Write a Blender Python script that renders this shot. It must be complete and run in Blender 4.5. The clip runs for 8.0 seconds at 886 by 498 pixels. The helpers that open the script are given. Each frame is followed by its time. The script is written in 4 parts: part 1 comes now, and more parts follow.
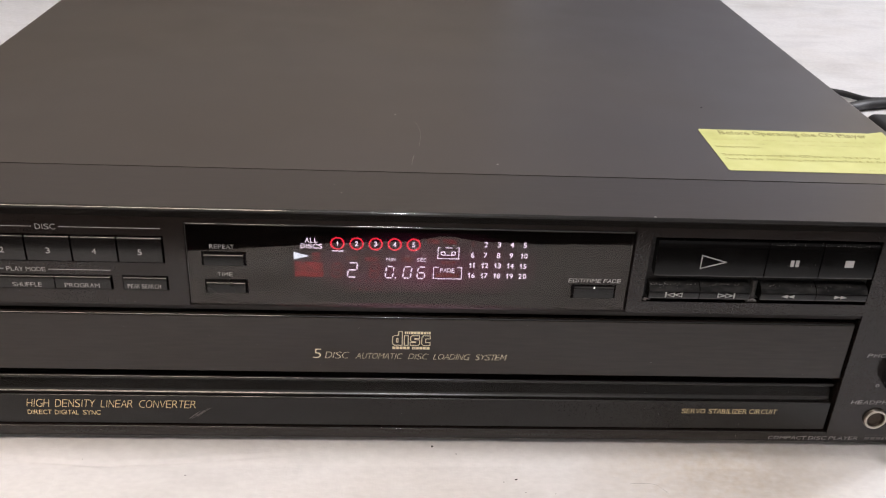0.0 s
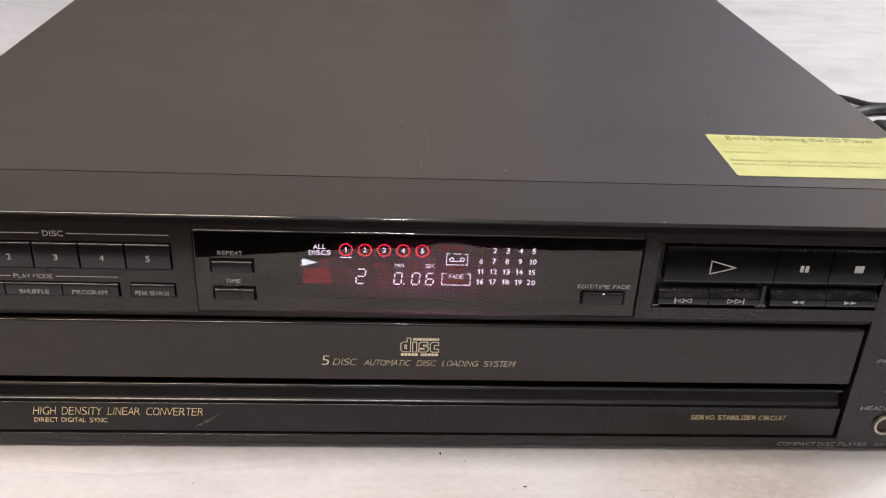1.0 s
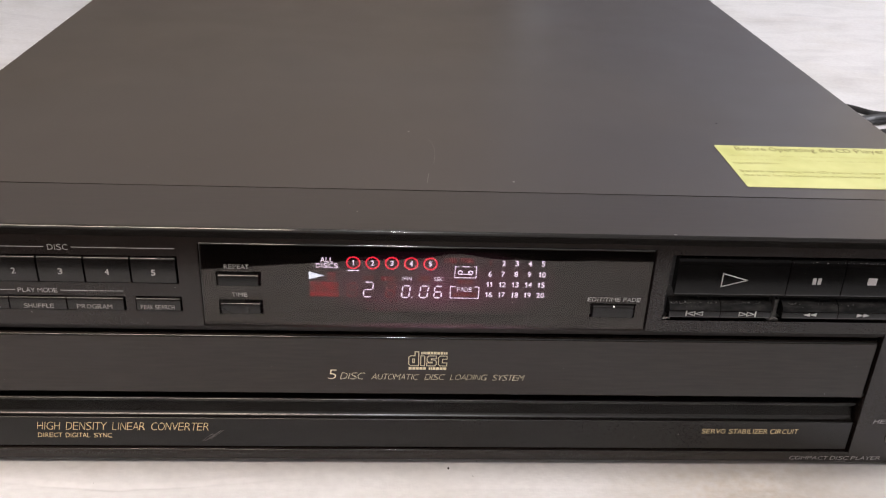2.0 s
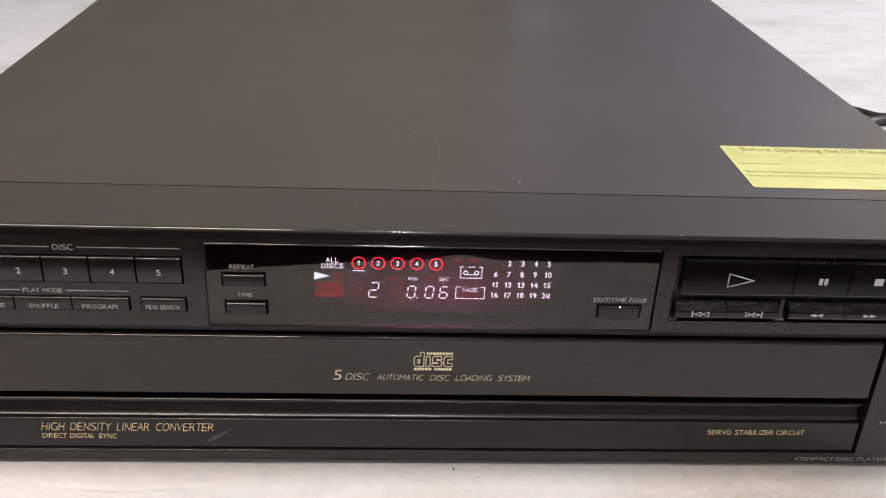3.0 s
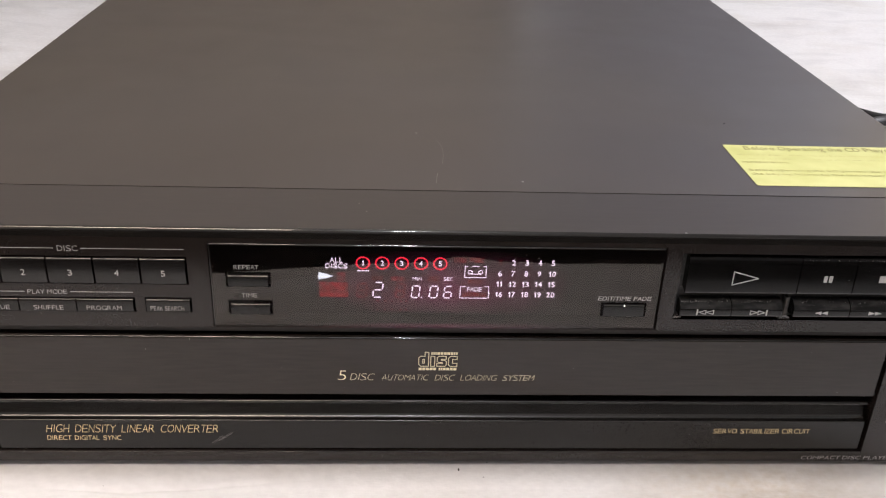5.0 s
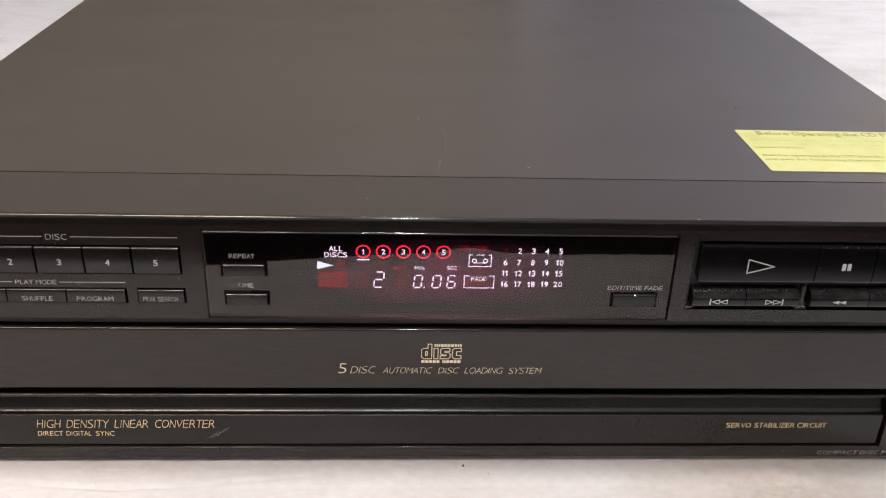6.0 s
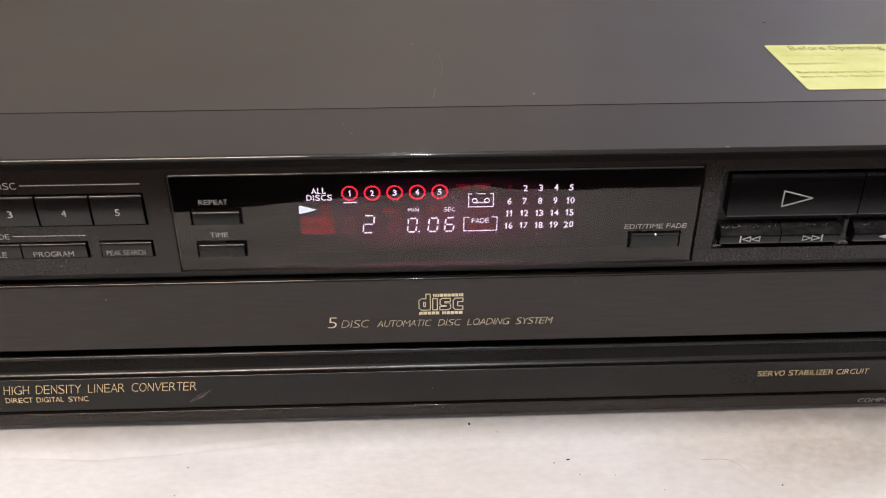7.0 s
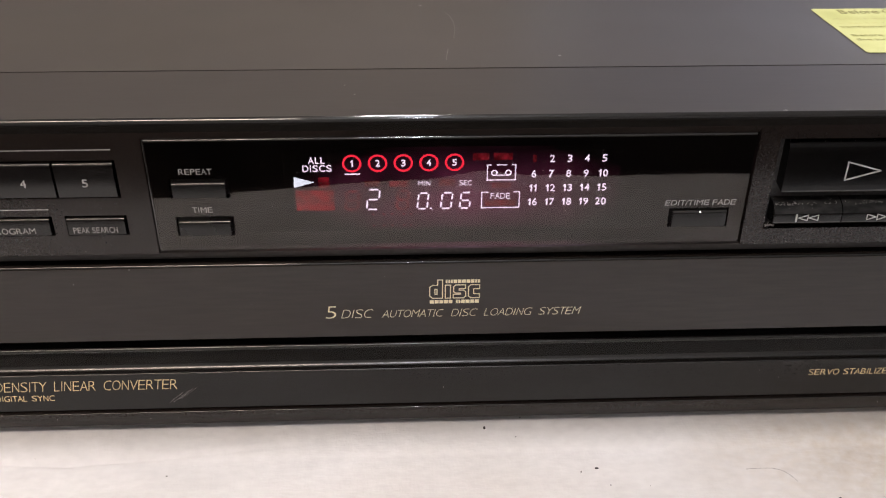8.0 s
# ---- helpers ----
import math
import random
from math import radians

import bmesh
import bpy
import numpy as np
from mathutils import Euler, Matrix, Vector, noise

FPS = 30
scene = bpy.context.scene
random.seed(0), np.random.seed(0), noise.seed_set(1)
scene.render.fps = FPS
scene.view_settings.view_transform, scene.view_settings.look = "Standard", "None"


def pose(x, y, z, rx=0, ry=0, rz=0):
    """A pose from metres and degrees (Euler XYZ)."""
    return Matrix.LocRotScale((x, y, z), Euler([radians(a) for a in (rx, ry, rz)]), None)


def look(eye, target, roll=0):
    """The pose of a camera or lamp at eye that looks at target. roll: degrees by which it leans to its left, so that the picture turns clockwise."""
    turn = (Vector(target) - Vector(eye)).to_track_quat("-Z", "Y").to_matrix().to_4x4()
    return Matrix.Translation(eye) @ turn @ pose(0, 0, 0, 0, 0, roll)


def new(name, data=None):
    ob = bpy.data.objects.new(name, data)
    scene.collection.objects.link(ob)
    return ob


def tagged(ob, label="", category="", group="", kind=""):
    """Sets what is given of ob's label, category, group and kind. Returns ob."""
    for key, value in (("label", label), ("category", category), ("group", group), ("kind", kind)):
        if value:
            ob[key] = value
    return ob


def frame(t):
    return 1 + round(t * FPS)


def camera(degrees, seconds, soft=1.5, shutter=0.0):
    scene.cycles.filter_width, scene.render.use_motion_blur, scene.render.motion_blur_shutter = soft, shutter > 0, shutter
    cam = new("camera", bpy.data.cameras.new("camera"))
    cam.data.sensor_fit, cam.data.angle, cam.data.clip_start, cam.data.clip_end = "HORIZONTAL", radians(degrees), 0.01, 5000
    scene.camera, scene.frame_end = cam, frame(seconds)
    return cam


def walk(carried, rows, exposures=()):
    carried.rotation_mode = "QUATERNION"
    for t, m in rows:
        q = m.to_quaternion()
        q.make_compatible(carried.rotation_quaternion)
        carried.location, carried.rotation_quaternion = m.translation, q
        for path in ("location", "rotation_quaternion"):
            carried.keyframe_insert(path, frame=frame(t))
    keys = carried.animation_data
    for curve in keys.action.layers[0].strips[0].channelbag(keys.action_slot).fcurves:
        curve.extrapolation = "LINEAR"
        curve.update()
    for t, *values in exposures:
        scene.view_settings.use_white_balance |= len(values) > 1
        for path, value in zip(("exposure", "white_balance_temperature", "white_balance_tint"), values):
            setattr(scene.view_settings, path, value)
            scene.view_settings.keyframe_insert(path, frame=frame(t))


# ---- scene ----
SOFT = 1.15
EXPOSURES = [(0.0, -0.09, 6480, 16.5), (1.5, -0.06, 6480, 17), (3.5, 0.01, 6480, 17), (6.0, 0.05, 6470, 17), (6.4, 0.02, 6470, 17), (7.0, -0.01, 6430, 16.5), (7.5, -0.03, 6330, 13.5), (7.8, -0.03, 6340, 14), (8.0, -0.04, 6470, 17)]
cam = camera(51.47, 8.0, soft=SOFT)
# seconds, eye in metres, yaw, pitch, roll in degrees
ROWS = [
    (0, -0.0104, -0.2913, 0.2521, -3.67, -28.51, 2.91),
    (0.5, -0.0122, -0.2913, 0.2518, -3.64, -28.28, 2.88),
    (1, -0.0138, -0.2902, 0.2514, -3.70, -28.12, 2.81),
    (1.5, -0.0156, -0.2887, 0.2509, -3.66, -27.98, 2.76),
    (1.7, -0.0159, -0.2876, 0.2513, -3.65, -27.79, 2.70),
    (2.8, -0.0179, -0.2855, 0.2499, -3.57, -27.46, 2.61),
    (3, -0.0181, -0.2860, 0.2500, -3.55, -27.45, 2.65),
    (3.5, -0.0178, -0.2857, 0.2501, -3.48, -27.37, 2.61),
    (4, -0.0179, -0.2867, 0.2500, -3.50, -27.26, 2.42),
    (4.5, -0.0181, -0.2880, 0.2496, -3.56, -27.11, 2.38),
    (4.7, -0.0188, -0.2879, 0.2491, -3.46, -27.10, 2.32),
    (5.8, -0.0187, -0.2803, 0.2418, -3.30, -27.03, 2.17),
    (6, -0.0183, -0.2774, 0.2399, -3.20, -27.36, 2.01),
    (6.2, -0.0173, -0.2726, 0.2385, -3.08, -27.85, 1.79),
    (6.5, -0.0153, -0.2619, 0.2335, -2.70, -29.11, 1.17),
    (6.8, -0.0123, -0.2512, 0.2257, -2.26, -30.76, 0.34),
    (7, -0.0105, -0.2470, 0.2248, -2.12, -31.29, -0.05),
    (7.2, -0.0096, -0.2447, 0.2224, -2.03, -31.73, -0.07),
    (7.5, -0.0082, -0.2416, 0.2157, -2.41, -32.01, -0.03),
    (8, -0.0149, -0.2202, 0.2000, -2.45, -30.95, 0.32),
]
walk(cam, [(t, pose(x, y, z, 90 + pitch, 0, yaw) @ pose(0, 0, 0, 0, 0, roll)) for t, x, y, z, yaw, pitch, roll in ROWS],
     exposures=EXPOSURES)

# ---- world and lights ----
world = bpy.data.worlds.new("room_dark")
scene.world = world
world.use_nodes = True
world.node_tree.nodes["Background"].inputs[0].default_value = (0.6, 0.65, 0.7, 1)
world.node_tree.nodes["Background"].inputs[1].default_value = 0.02

BULB = (0.0, -0.85, 1.45)
TUBE = (-0.40, -0.48, 1.0)
DOWNLIGHT = (-0.03, 0.07, 1.66)
PANE_AT = (0.79, 1.19, 0.38, 1.60)


def area_lamp(name, at, size_x, size_y, watts, colour, aim):
    data = bpy.data.lights.new(name, "AREA")
    data.shape, data.size, data.size_y = "RECTANGLE", size_x, size_y
    data.energy, data.color = watts, colour
    ob = new(name, data)
    ob.matrix_world = look(at, aim)
    return ob


bulb = bpy.data.lights.new("bulb_light", "POINT")
bulb.energy, bulb.color, bulb.shadow_soft_size = 11.0, (0.96, 0.98, 1.0), 0.022
new("bulb_light", bulb).location = BULB
# the panel lamp's spread is narrowed to keep the right front dimmer
tube_light = area_lamp("tube_light", (TUBE[0], TUBE[1], TUBE[2] - 0.03), 0.48, 0.11, 1.42, (1.0, 0.84, 0.66), (-0.40, -0.2, 0))
tube_light.data.spread = radians(76)
spot_light = area_lamp("downlight_glow", (DOWNLIGHT[0], DOWNLIGHT[1], DOWNLIGHT[2] - 0.004), 0.14, 0.14, 3.3, (1.0, 0.965, 0.925), (DOWNLIGHT[0], DOWNLIGHT[1] - 0.01, 0))
spot_light.data.spread = radians(90)
# overcast daylight through the curtained window
area_lamp("window_light", (2.54, (PANE_AT[0] + PANE_AT[1]) / 2, (PANE_AT[2] + PANE_AT[3]) / 2), 0.38, 1.2, 79, (0.93, 0.965, 1.0), (0.0, 0.0, 0.1))

# ---- materials ----
MATS = {}


def nodes_of(name):
    m = bpy.data.materials.new(name)
    m.use_nodes = True
    n = m.node_tree.nodes
    return m, n, m.node_tree.links, n["Principled BSDF"]


def surface(name, base, rough, vary=0.25, fine=900.0, coarse=14.0, bump=0.05, metal=0.0, spec=0.5, stretch=(1, 1, 1), rough_vary=0.12, coat=0.0, bump_dist=0.0002):
    """A worn surface: colour, roughness and relief vary at two scales."""
    if name in MATS:
        return MATS[name]
    m, n, link, b = nodes_of(name)
    co = n.new("ShaderNodeTexCoord")
    mp = n.new("ShaderNodeMapping")
    mp.inputs["Scale"].default_value = stretch
    link.new(co.outputs["Object"], mp.inputs["Vector"])
    big, small = n.new("ShaderNodeTexNoise"), n.new("ShaderNodeTexNoise")
    big.inputs["Scale"].default_value, small.inputs["Scale"].default_value = coarse, fine
    big.inputs["Detail"].default_value, small.inputs["Detail"].default_value = 5, 2
    for t in (big, small):
        link.new(mp.outputs["Vector"], t.inputs["Vector"])
    mix = n.new("ShaderNodeMath")
    mix.operation = "ADD"
    link.new(big.outputs["Fac"], mix.inputs[0])
    link.new(small.outputs["Fac"], mix.inputs[1])
    ramp = n.new("ShaderNodeMapRange")
    ramp.inputs["From Min"].default_value, ramp.inputs["From Max"].default_value = 0.6, 1.4
    ramp.inputs["To Min"].default_value, ramp.inputs["To Max"].default_value = 1 - vary, 1 + vary
    link.new(mix.outputs[0], ramp.inputs["Value"])
    hsv = n.new("ShaderNodeHueSaturation")
    hsv.inputs["Color"].default_value = (*base, 1)
    link.new(ramp.outputs["Result"], hsv.inputs["Value"])
    link.new(hsv.outputs["Color"], b.inputs["Base Color"])
    rr = n.new("ShaderNodeMapRange")
    rr.inputs["From Min"].default_value, rr.inputs["From Max"].default_value = 0.3, 0.7
    rr.inputs["To Min"].default_value, rr.inputs["To Max"].default_value = max(0.02, rough * (1 - rough_vary)), min(1, rough * (1 + rough_vary))
    link.new(big.outputs["Fac"], rr.inputs["Value"])
    link.new(rr.outputs["Result"], b.inputs["Roughness"])
    b.inputs["Metallic"].default_value = metal
    b.inputs["Specular IOR Level"].default_value = spec
    b.inputs["Coat Weight"].default_value = coat
    if bump:
        bp = n.new("ShaderNodeBump")
        bp.inputs["Strength"].default_value, bp.inputs["Distance"].default_value = bump, bump_dist
        link.new(small.outputs["Fac"], bp.inputs["Height"])
        link.new(bp.outputs["Normal"], b.inputs["Normal"])
    MATS[name] = m
    return m


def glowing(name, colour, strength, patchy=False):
    """A segment that glows; a patchy one stands for an unlit segment, shown by an uneven glow."""
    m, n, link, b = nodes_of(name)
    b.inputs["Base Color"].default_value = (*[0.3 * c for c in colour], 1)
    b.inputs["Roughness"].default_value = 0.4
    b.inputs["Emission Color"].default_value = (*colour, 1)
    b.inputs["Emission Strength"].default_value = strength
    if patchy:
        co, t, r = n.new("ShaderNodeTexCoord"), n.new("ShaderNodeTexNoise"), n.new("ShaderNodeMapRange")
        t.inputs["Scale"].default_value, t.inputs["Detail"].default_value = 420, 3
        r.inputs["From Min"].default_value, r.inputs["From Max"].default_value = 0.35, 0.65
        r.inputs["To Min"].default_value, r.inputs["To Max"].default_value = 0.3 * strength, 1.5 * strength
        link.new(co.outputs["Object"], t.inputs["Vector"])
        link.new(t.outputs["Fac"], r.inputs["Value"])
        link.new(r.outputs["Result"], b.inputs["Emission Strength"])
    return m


def smoked_pane(name, tint, ior):
    """Dark clear plastic: light passes dimmed, and gloss follows Fresnel."""
    m = bpy.data.materials.new(name)
    m.use_nodes = True
    n, link = m.node_tree.nodes, m.node_tree.links
    n.remove(n["Principled BSDF"])
    clear, gloss, mix, fres = (n.new("ShaderNode" + k) for k in ("BsdfTransparent", "BsdfGlossy", "MixShader", "Fresnel"))
    clear.inputs["Color"].default_value = (*tint, 1)
    gloss.inputs["Roughness"].default_value = 0.015
    gloss.inputs["Color"].default_value = (1, 0.94, 0.89, 1)
    fres.inputs["IOR"].default_value = ior
    no = n.new("ShaderNodeTexNoise")
    no.inputs["Scale"].default_value = 60
    bp = n.new("ShaderNodeBump")
    bp.inputs["Strength"].default_value, bp.inputs["Distance"].default_value = 0.06, 0.0002
    co = n.new("ShaderNodeTexCoord")
    link.new(co.outputs["Object"], no.inputs["Vector"])
    link.new(no.outputs["Fac"], bp.inputs["Height"])
    link.new(bp.outputs["Normal"], gloss.inputs["Normal"])
    link.new(fres.outputs[0], mix.inputs["Fac"])
    link.new(clear.outputs[0], mix.inputs[1])
    link.new(gloss.outputs[0], mix.inputs[2])
    link.new(mix.outputs[0], n["Material Output"].inputs["Surface"])
    return m


def cloth_material():
    m, n, link, b = nodes_of("white_cloth")
    co = n.new("ShaderNodeTexCoord")

    def noise_at(scale, stretch, detail=4):
        mp, t = n.new("ShaderNodeMapping"), n.new("ShaderNodeTexNoise")
        mp.inputs["Scale"].default_value = stretch
        t.inputs["Scale"].default_value, t.inputs["Detail"].default_value = scale, detail
        link.new(co.outputs["Object"], mp.inputs["Vector"])
        link.new(mp.outputs["Vector"], t.inputs["Vector"])
        return t

    streak, stain, grain = noise_at(26, (0.6, 1.2, 1), 8), noise_at(9, (1, 1.5, 1), 6), noise_at(420, (0.6, 1, 1), 4)
    r1 = n.new("ShaderNodeValToRGB")
    r1.color_ramp.elements[0].position, r1.color_ramp.elements[0].color = 0.30, (0.675, 0.67, 0.664, 1)
    r1.color_ramp.elements[1].position, r1.color_ramp.elements[1].color = 0.52, (0.765, 0.76, 0.754, 1)
    link.new(streak.outputs["Fac"], r1.inputs["Fac"])
    r2 = n.new("ShaderNodeValToRGB")
    r2.color_ramp.elements[0].position, r2.color_ramp.elements[0].color = 0.50, (1, 1, 1, 1)
    r2.color_ramp.elements[1].position, r2.color_ramp.elements[1].color = 0.74, (0.87, 0.85, 0.82, 1)
    link.new(stain.outputs["Fac"], r2.inputs["Fac"])
    r3 = n.new("ShaderNodeMapRange")
    r3.inputs["From Min"].default_value, r3.inputs["From Max"].default_value = 0.3, 0.7
    r3.inputs["To Min"].default_value, r3.inputs["To Max"].default_value = 0.945, 1.025
    link.new(grain.outputs["Fac"], r3.inputs["Value"])
    mul = n.new("ShaderNodeMix")
    mul.data_type, mul.blend_type = "RGBA", "MULTIPLY"
    mul.inputs["Factor"].default_value = 1
    link.new(r1.outputs["Color"], mul.inputs["A"])
    link.new(r2.outputs["Color"], mul.inputs["B"])
    # a beige soiled patch near the player's front corner
    place, round_, soil, ramp = n.new("ShaderNodeMapping"), n.new("ShaderNodeTexGradient"), noise_at(330, (0.8, 1, 1), 6), n.new("ShaderNodeMath")
    place.inputs["Location"].default_value = (-1.9, 0.35, 0)
    place.inputs["Scale"].default_value = (15, 26, 1)
    round_.gradient_type = "SPHERICAL"
    link.new(co.outputs["Object"], place.inputs["Vector"])
    link.new(place.outputs["Vector"], round_.inputs["Vector"])
    ramp.operation = "MULTIPLY"
    link.new(round_.outputs["Fac"], ramp.inputs[0])
    link.new(soil.outputs["Fac"], ramp.inputs[1])
    dirty = n.new("ShaderNodeMix")
    dirty.data_type, dirty.blend_type = "RGBA", "MULTIPLY"
    link.new(ramp.outputs[0], dirty.inputs["Factor"])
    link.new(mul.outputs["Result"], dirty.inputs["A"])
    dirty.inputs["B"].default_value = (0.70, 0.58, 0.42, 1)
    hsv = n.new("ShaderNodeHueSaturation")
    link.new(dirty.outputs["Result"], hsv.inputs["Color"])
    link.new(r3.outputs["Result"], hsv.inputs["Value"])
    link.new(hsv.outputs["Color"], b.inputs["Base Color"])
    b.inputs["Roughness"].default_value = 0.75
    b.inputs["Specular IOR Level"].default_value = 0.25
    # plain weave: fine threads both ways
    both, rough_cloth = n.new("ShaderNodeMath"), n.new("ShaderNodeMath")
    both.operation, rough_cloth.operation = "MULTIPLY", "ADD"
    link.new(noise_at(1300, (0.22, 1, 1), 2).outputs["Fac"], both.inputs[0])
    link.new(noise_at(1300, (1, 0.22, 1), 2).outputs["Fac"], both.inputs[1])
    link.new(both.outputs[0], rough_cloth.inputs[0])
    link.new(grain.outputs["Fac"], rough_cloth.inputs[1])
    bp = n.new("ShaderNodeBump")
    bp.inputs["Strength"].default_value, bp.inputs["Distance"].default_value = 0.4, 0.0003
    # small wrinkles left by folding
    wrinkle, weigh = noise_at(60, (0.45, 1.2, 1), 7), n.new("ShaderNodeMath")
    wrinkle.noise_type = "RIDGED_MULTIFRACTAL"
    weigh.operation = "MULTIPLY_ADD"
    weigh.inputs[1].default_value = 0.55
    link.new(wrinkle.outputs["Fac"], weigh.inputs[0])
    link.new(rough_cloth.outputs[0], weigh.inputs[2])
    link.new(weigh.outputs[0], bp.inputs["Height"])
    link.new(bp.outputs["Normal"], b.inputs["Normal"])
    return m


def sticker_material():
    m, n, link, b = nodes_of("yellow_paper")
    co, t = n.new("ShaderNodeTexCoord"), n.new("ShaderNodeTexNoise")
    t.inputs["Scale"].default_value, t.inputs["Detail"].default_value = 55, 6
    link.new(co.outputs["Object"], t.inputs["Vector"])
    r = n.new("ShaderNodeValToRGB")
    r.color_ramp.elements[0].position, r.color_ramp.elements[0].color = 0.3, (0.56, 0.575, 0.20, 1)
    r.color_ramp.elements[1].position, r.color_ramp.elements[1].color = 0.65, (0.66, 0.675, 0.29, 1)
    link.new(t.outputs["Fac"], r.inputs["Fac"])
    link.new(r.outputs["Color"], b.inputs["Base Color"])
    b.inputs["Roughness"].default_value = 0.5
    return m


M_COVER = surface("satin_black_painted_steel", (0.063, 0.0562, 0.0520), 0.34, vary=0.14, fine=1500, coarse=9, bump=0.06, spec=0.6, rough_vary=0.18)
M_EDGE = surface("polished_black_edge", (0.012, 0.011, 0.010), 0.07, vary=0.2, fine=700, coarse=30, bump=0.01, spec=0.8)
M_RIDGE = surface("rubbed_black_ridge", (0.012, 0.011, 0.010), 0.21, vary=0.2, fine=700, coarse=30, bump=0.02, spec=0.9)
M_BEZEL = surface("black_brushed_bezel", (0.050, 0.045, 0.042), 0.33, vary=0.10, fine=700, coarse=12, bump=0.05, spec=0.55, stretch=(0.12, 1, 1))
M_PANEL = surface("satin_black_plastic", (0.017, 0.0128, 0.0112), 0.15, vary=0.2, fine=1600, coarse=18, bump=0, spec=0.42)
M_DRAWER = surface("brushed_black_drawer", (0.0265, 0.0210, 0.0180), 0.20, vary=0.2, fine=900, coarse=10, bump=0.03, spec=0.43, stretch=(0.08, 1, 1))
M_GLOSS = surface("glossy_black_plastic", (0.011, 0.0100, 0.0098), 0.11, vary=0.25, fine=1200, coarse=15, bump=0, spec=0.36)
M_BUTTON = surface("black_button_plastic", (0.009, 0.008, 0.008), 0.17, vary=0.25, fine=1500, coarse=60, bump=0.02, spec=0.45)
M_SLIM = surface("satin_black_key", (0.010, 0.010, 0.010), 0.26, vary=0.25, fine=1500, coarse=60, bump=0.02, spec=0.4)
M_KEY = surface("smoked_black_key", (0.0045, 0.0043, 0.0042), 0.14, vary=0.4, fine=1800, coarse=90, bump=0.02, spec=0.24)
M_FELT = surface("dusty_grey_post", (0.075, 0.073, 0.07), 0.7, vary=0.6, fine=900, coarse=200, bump=0.2, spec=0.2)
M_RECESS = surface("dusty_black_recess", (0.060, 0.058, 0.055), 0.6, vary=0.5, fine=1100, coarse=160, bump=0.1, spec=0.3)
M_DARK = surface("matt_black_inside", (0.028, 0.025, 0.024), 0.7, vary=0.3, bump=0, spec=0.3)


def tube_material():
    """Dark display glass; the haze amid the lit figures is put in as a faint, uneven glow."""
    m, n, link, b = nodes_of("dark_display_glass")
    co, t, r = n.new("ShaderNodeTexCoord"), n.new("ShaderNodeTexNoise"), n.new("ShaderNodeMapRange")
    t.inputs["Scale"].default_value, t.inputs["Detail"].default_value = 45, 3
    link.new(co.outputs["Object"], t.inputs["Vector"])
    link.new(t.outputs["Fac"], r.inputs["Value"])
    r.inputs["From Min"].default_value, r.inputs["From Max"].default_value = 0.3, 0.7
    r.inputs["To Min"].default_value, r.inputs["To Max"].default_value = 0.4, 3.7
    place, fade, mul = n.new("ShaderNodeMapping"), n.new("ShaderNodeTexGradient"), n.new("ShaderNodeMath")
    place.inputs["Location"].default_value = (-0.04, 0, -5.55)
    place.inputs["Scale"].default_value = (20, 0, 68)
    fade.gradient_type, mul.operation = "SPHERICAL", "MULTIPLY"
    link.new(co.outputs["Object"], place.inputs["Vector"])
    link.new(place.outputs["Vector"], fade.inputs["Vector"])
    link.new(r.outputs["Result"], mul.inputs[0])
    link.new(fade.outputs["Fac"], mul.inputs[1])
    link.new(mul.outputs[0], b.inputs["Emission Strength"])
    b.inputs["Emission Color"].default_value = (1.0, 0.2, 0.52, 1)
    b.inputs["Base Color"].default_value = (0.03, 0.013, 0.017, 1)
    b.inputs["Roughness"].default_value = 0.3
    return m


def dusty_material():
    """Black key plastic with smeared patches of grey dust."""
    m, n, link, b = nodes_of("dusty_black_key")
    co, patch, fine, add, r = n.new("ShaderNodeTexCoord"), n.new("ShaderNodeTexNoise"), n.new("ShaderNodeTexNoise"), n.new("ShaderNodeMath"), n.new("ShaderNodeValToRGB")
    patch.inputs["Scale"].default_value, patch.inputs["Detail"].default_value = 190, 4
    fine.inputs["Scale"].default_value, fine.inputs["Detail"].default_value = 520, 4
    smear = n.new("ShaderNodeMapping")
    smear.inputs["Scale"].default_value = (0.4, 1, 1)
    link.new(co.outputs["Object"], smear.inputs["Vector"])
    for t in (patch, fine):
        link.new(smear.outputs["Vector"], t.inputs["Vector"])
    add.operation = "MULTIPLY"
    link.new(patch.outputs["Fac"], add.inputs[0])
    link.new(fine.outputs["Fac"], add.inputs[1])
    link.new(add.outputs[0], r.inputs["Fac"])
    r.color_ramp.elements[0].position, r.color_ramp.elements[0].color = 0.20, (0.009, 0.009, 0.009, 1)
    r.color_ramp.elements[1].position, r.color_ramp.elements[1].color = 0.44, (0.055, 0.054, 0.052, 1)
    link.new(r.outputs["Color"], b.inputs["Base Color"])
    b.inputs["Roughness"].default_value = 0.45
    b.inputs["Specular IOR Level"].default_value = 0.25
    return m


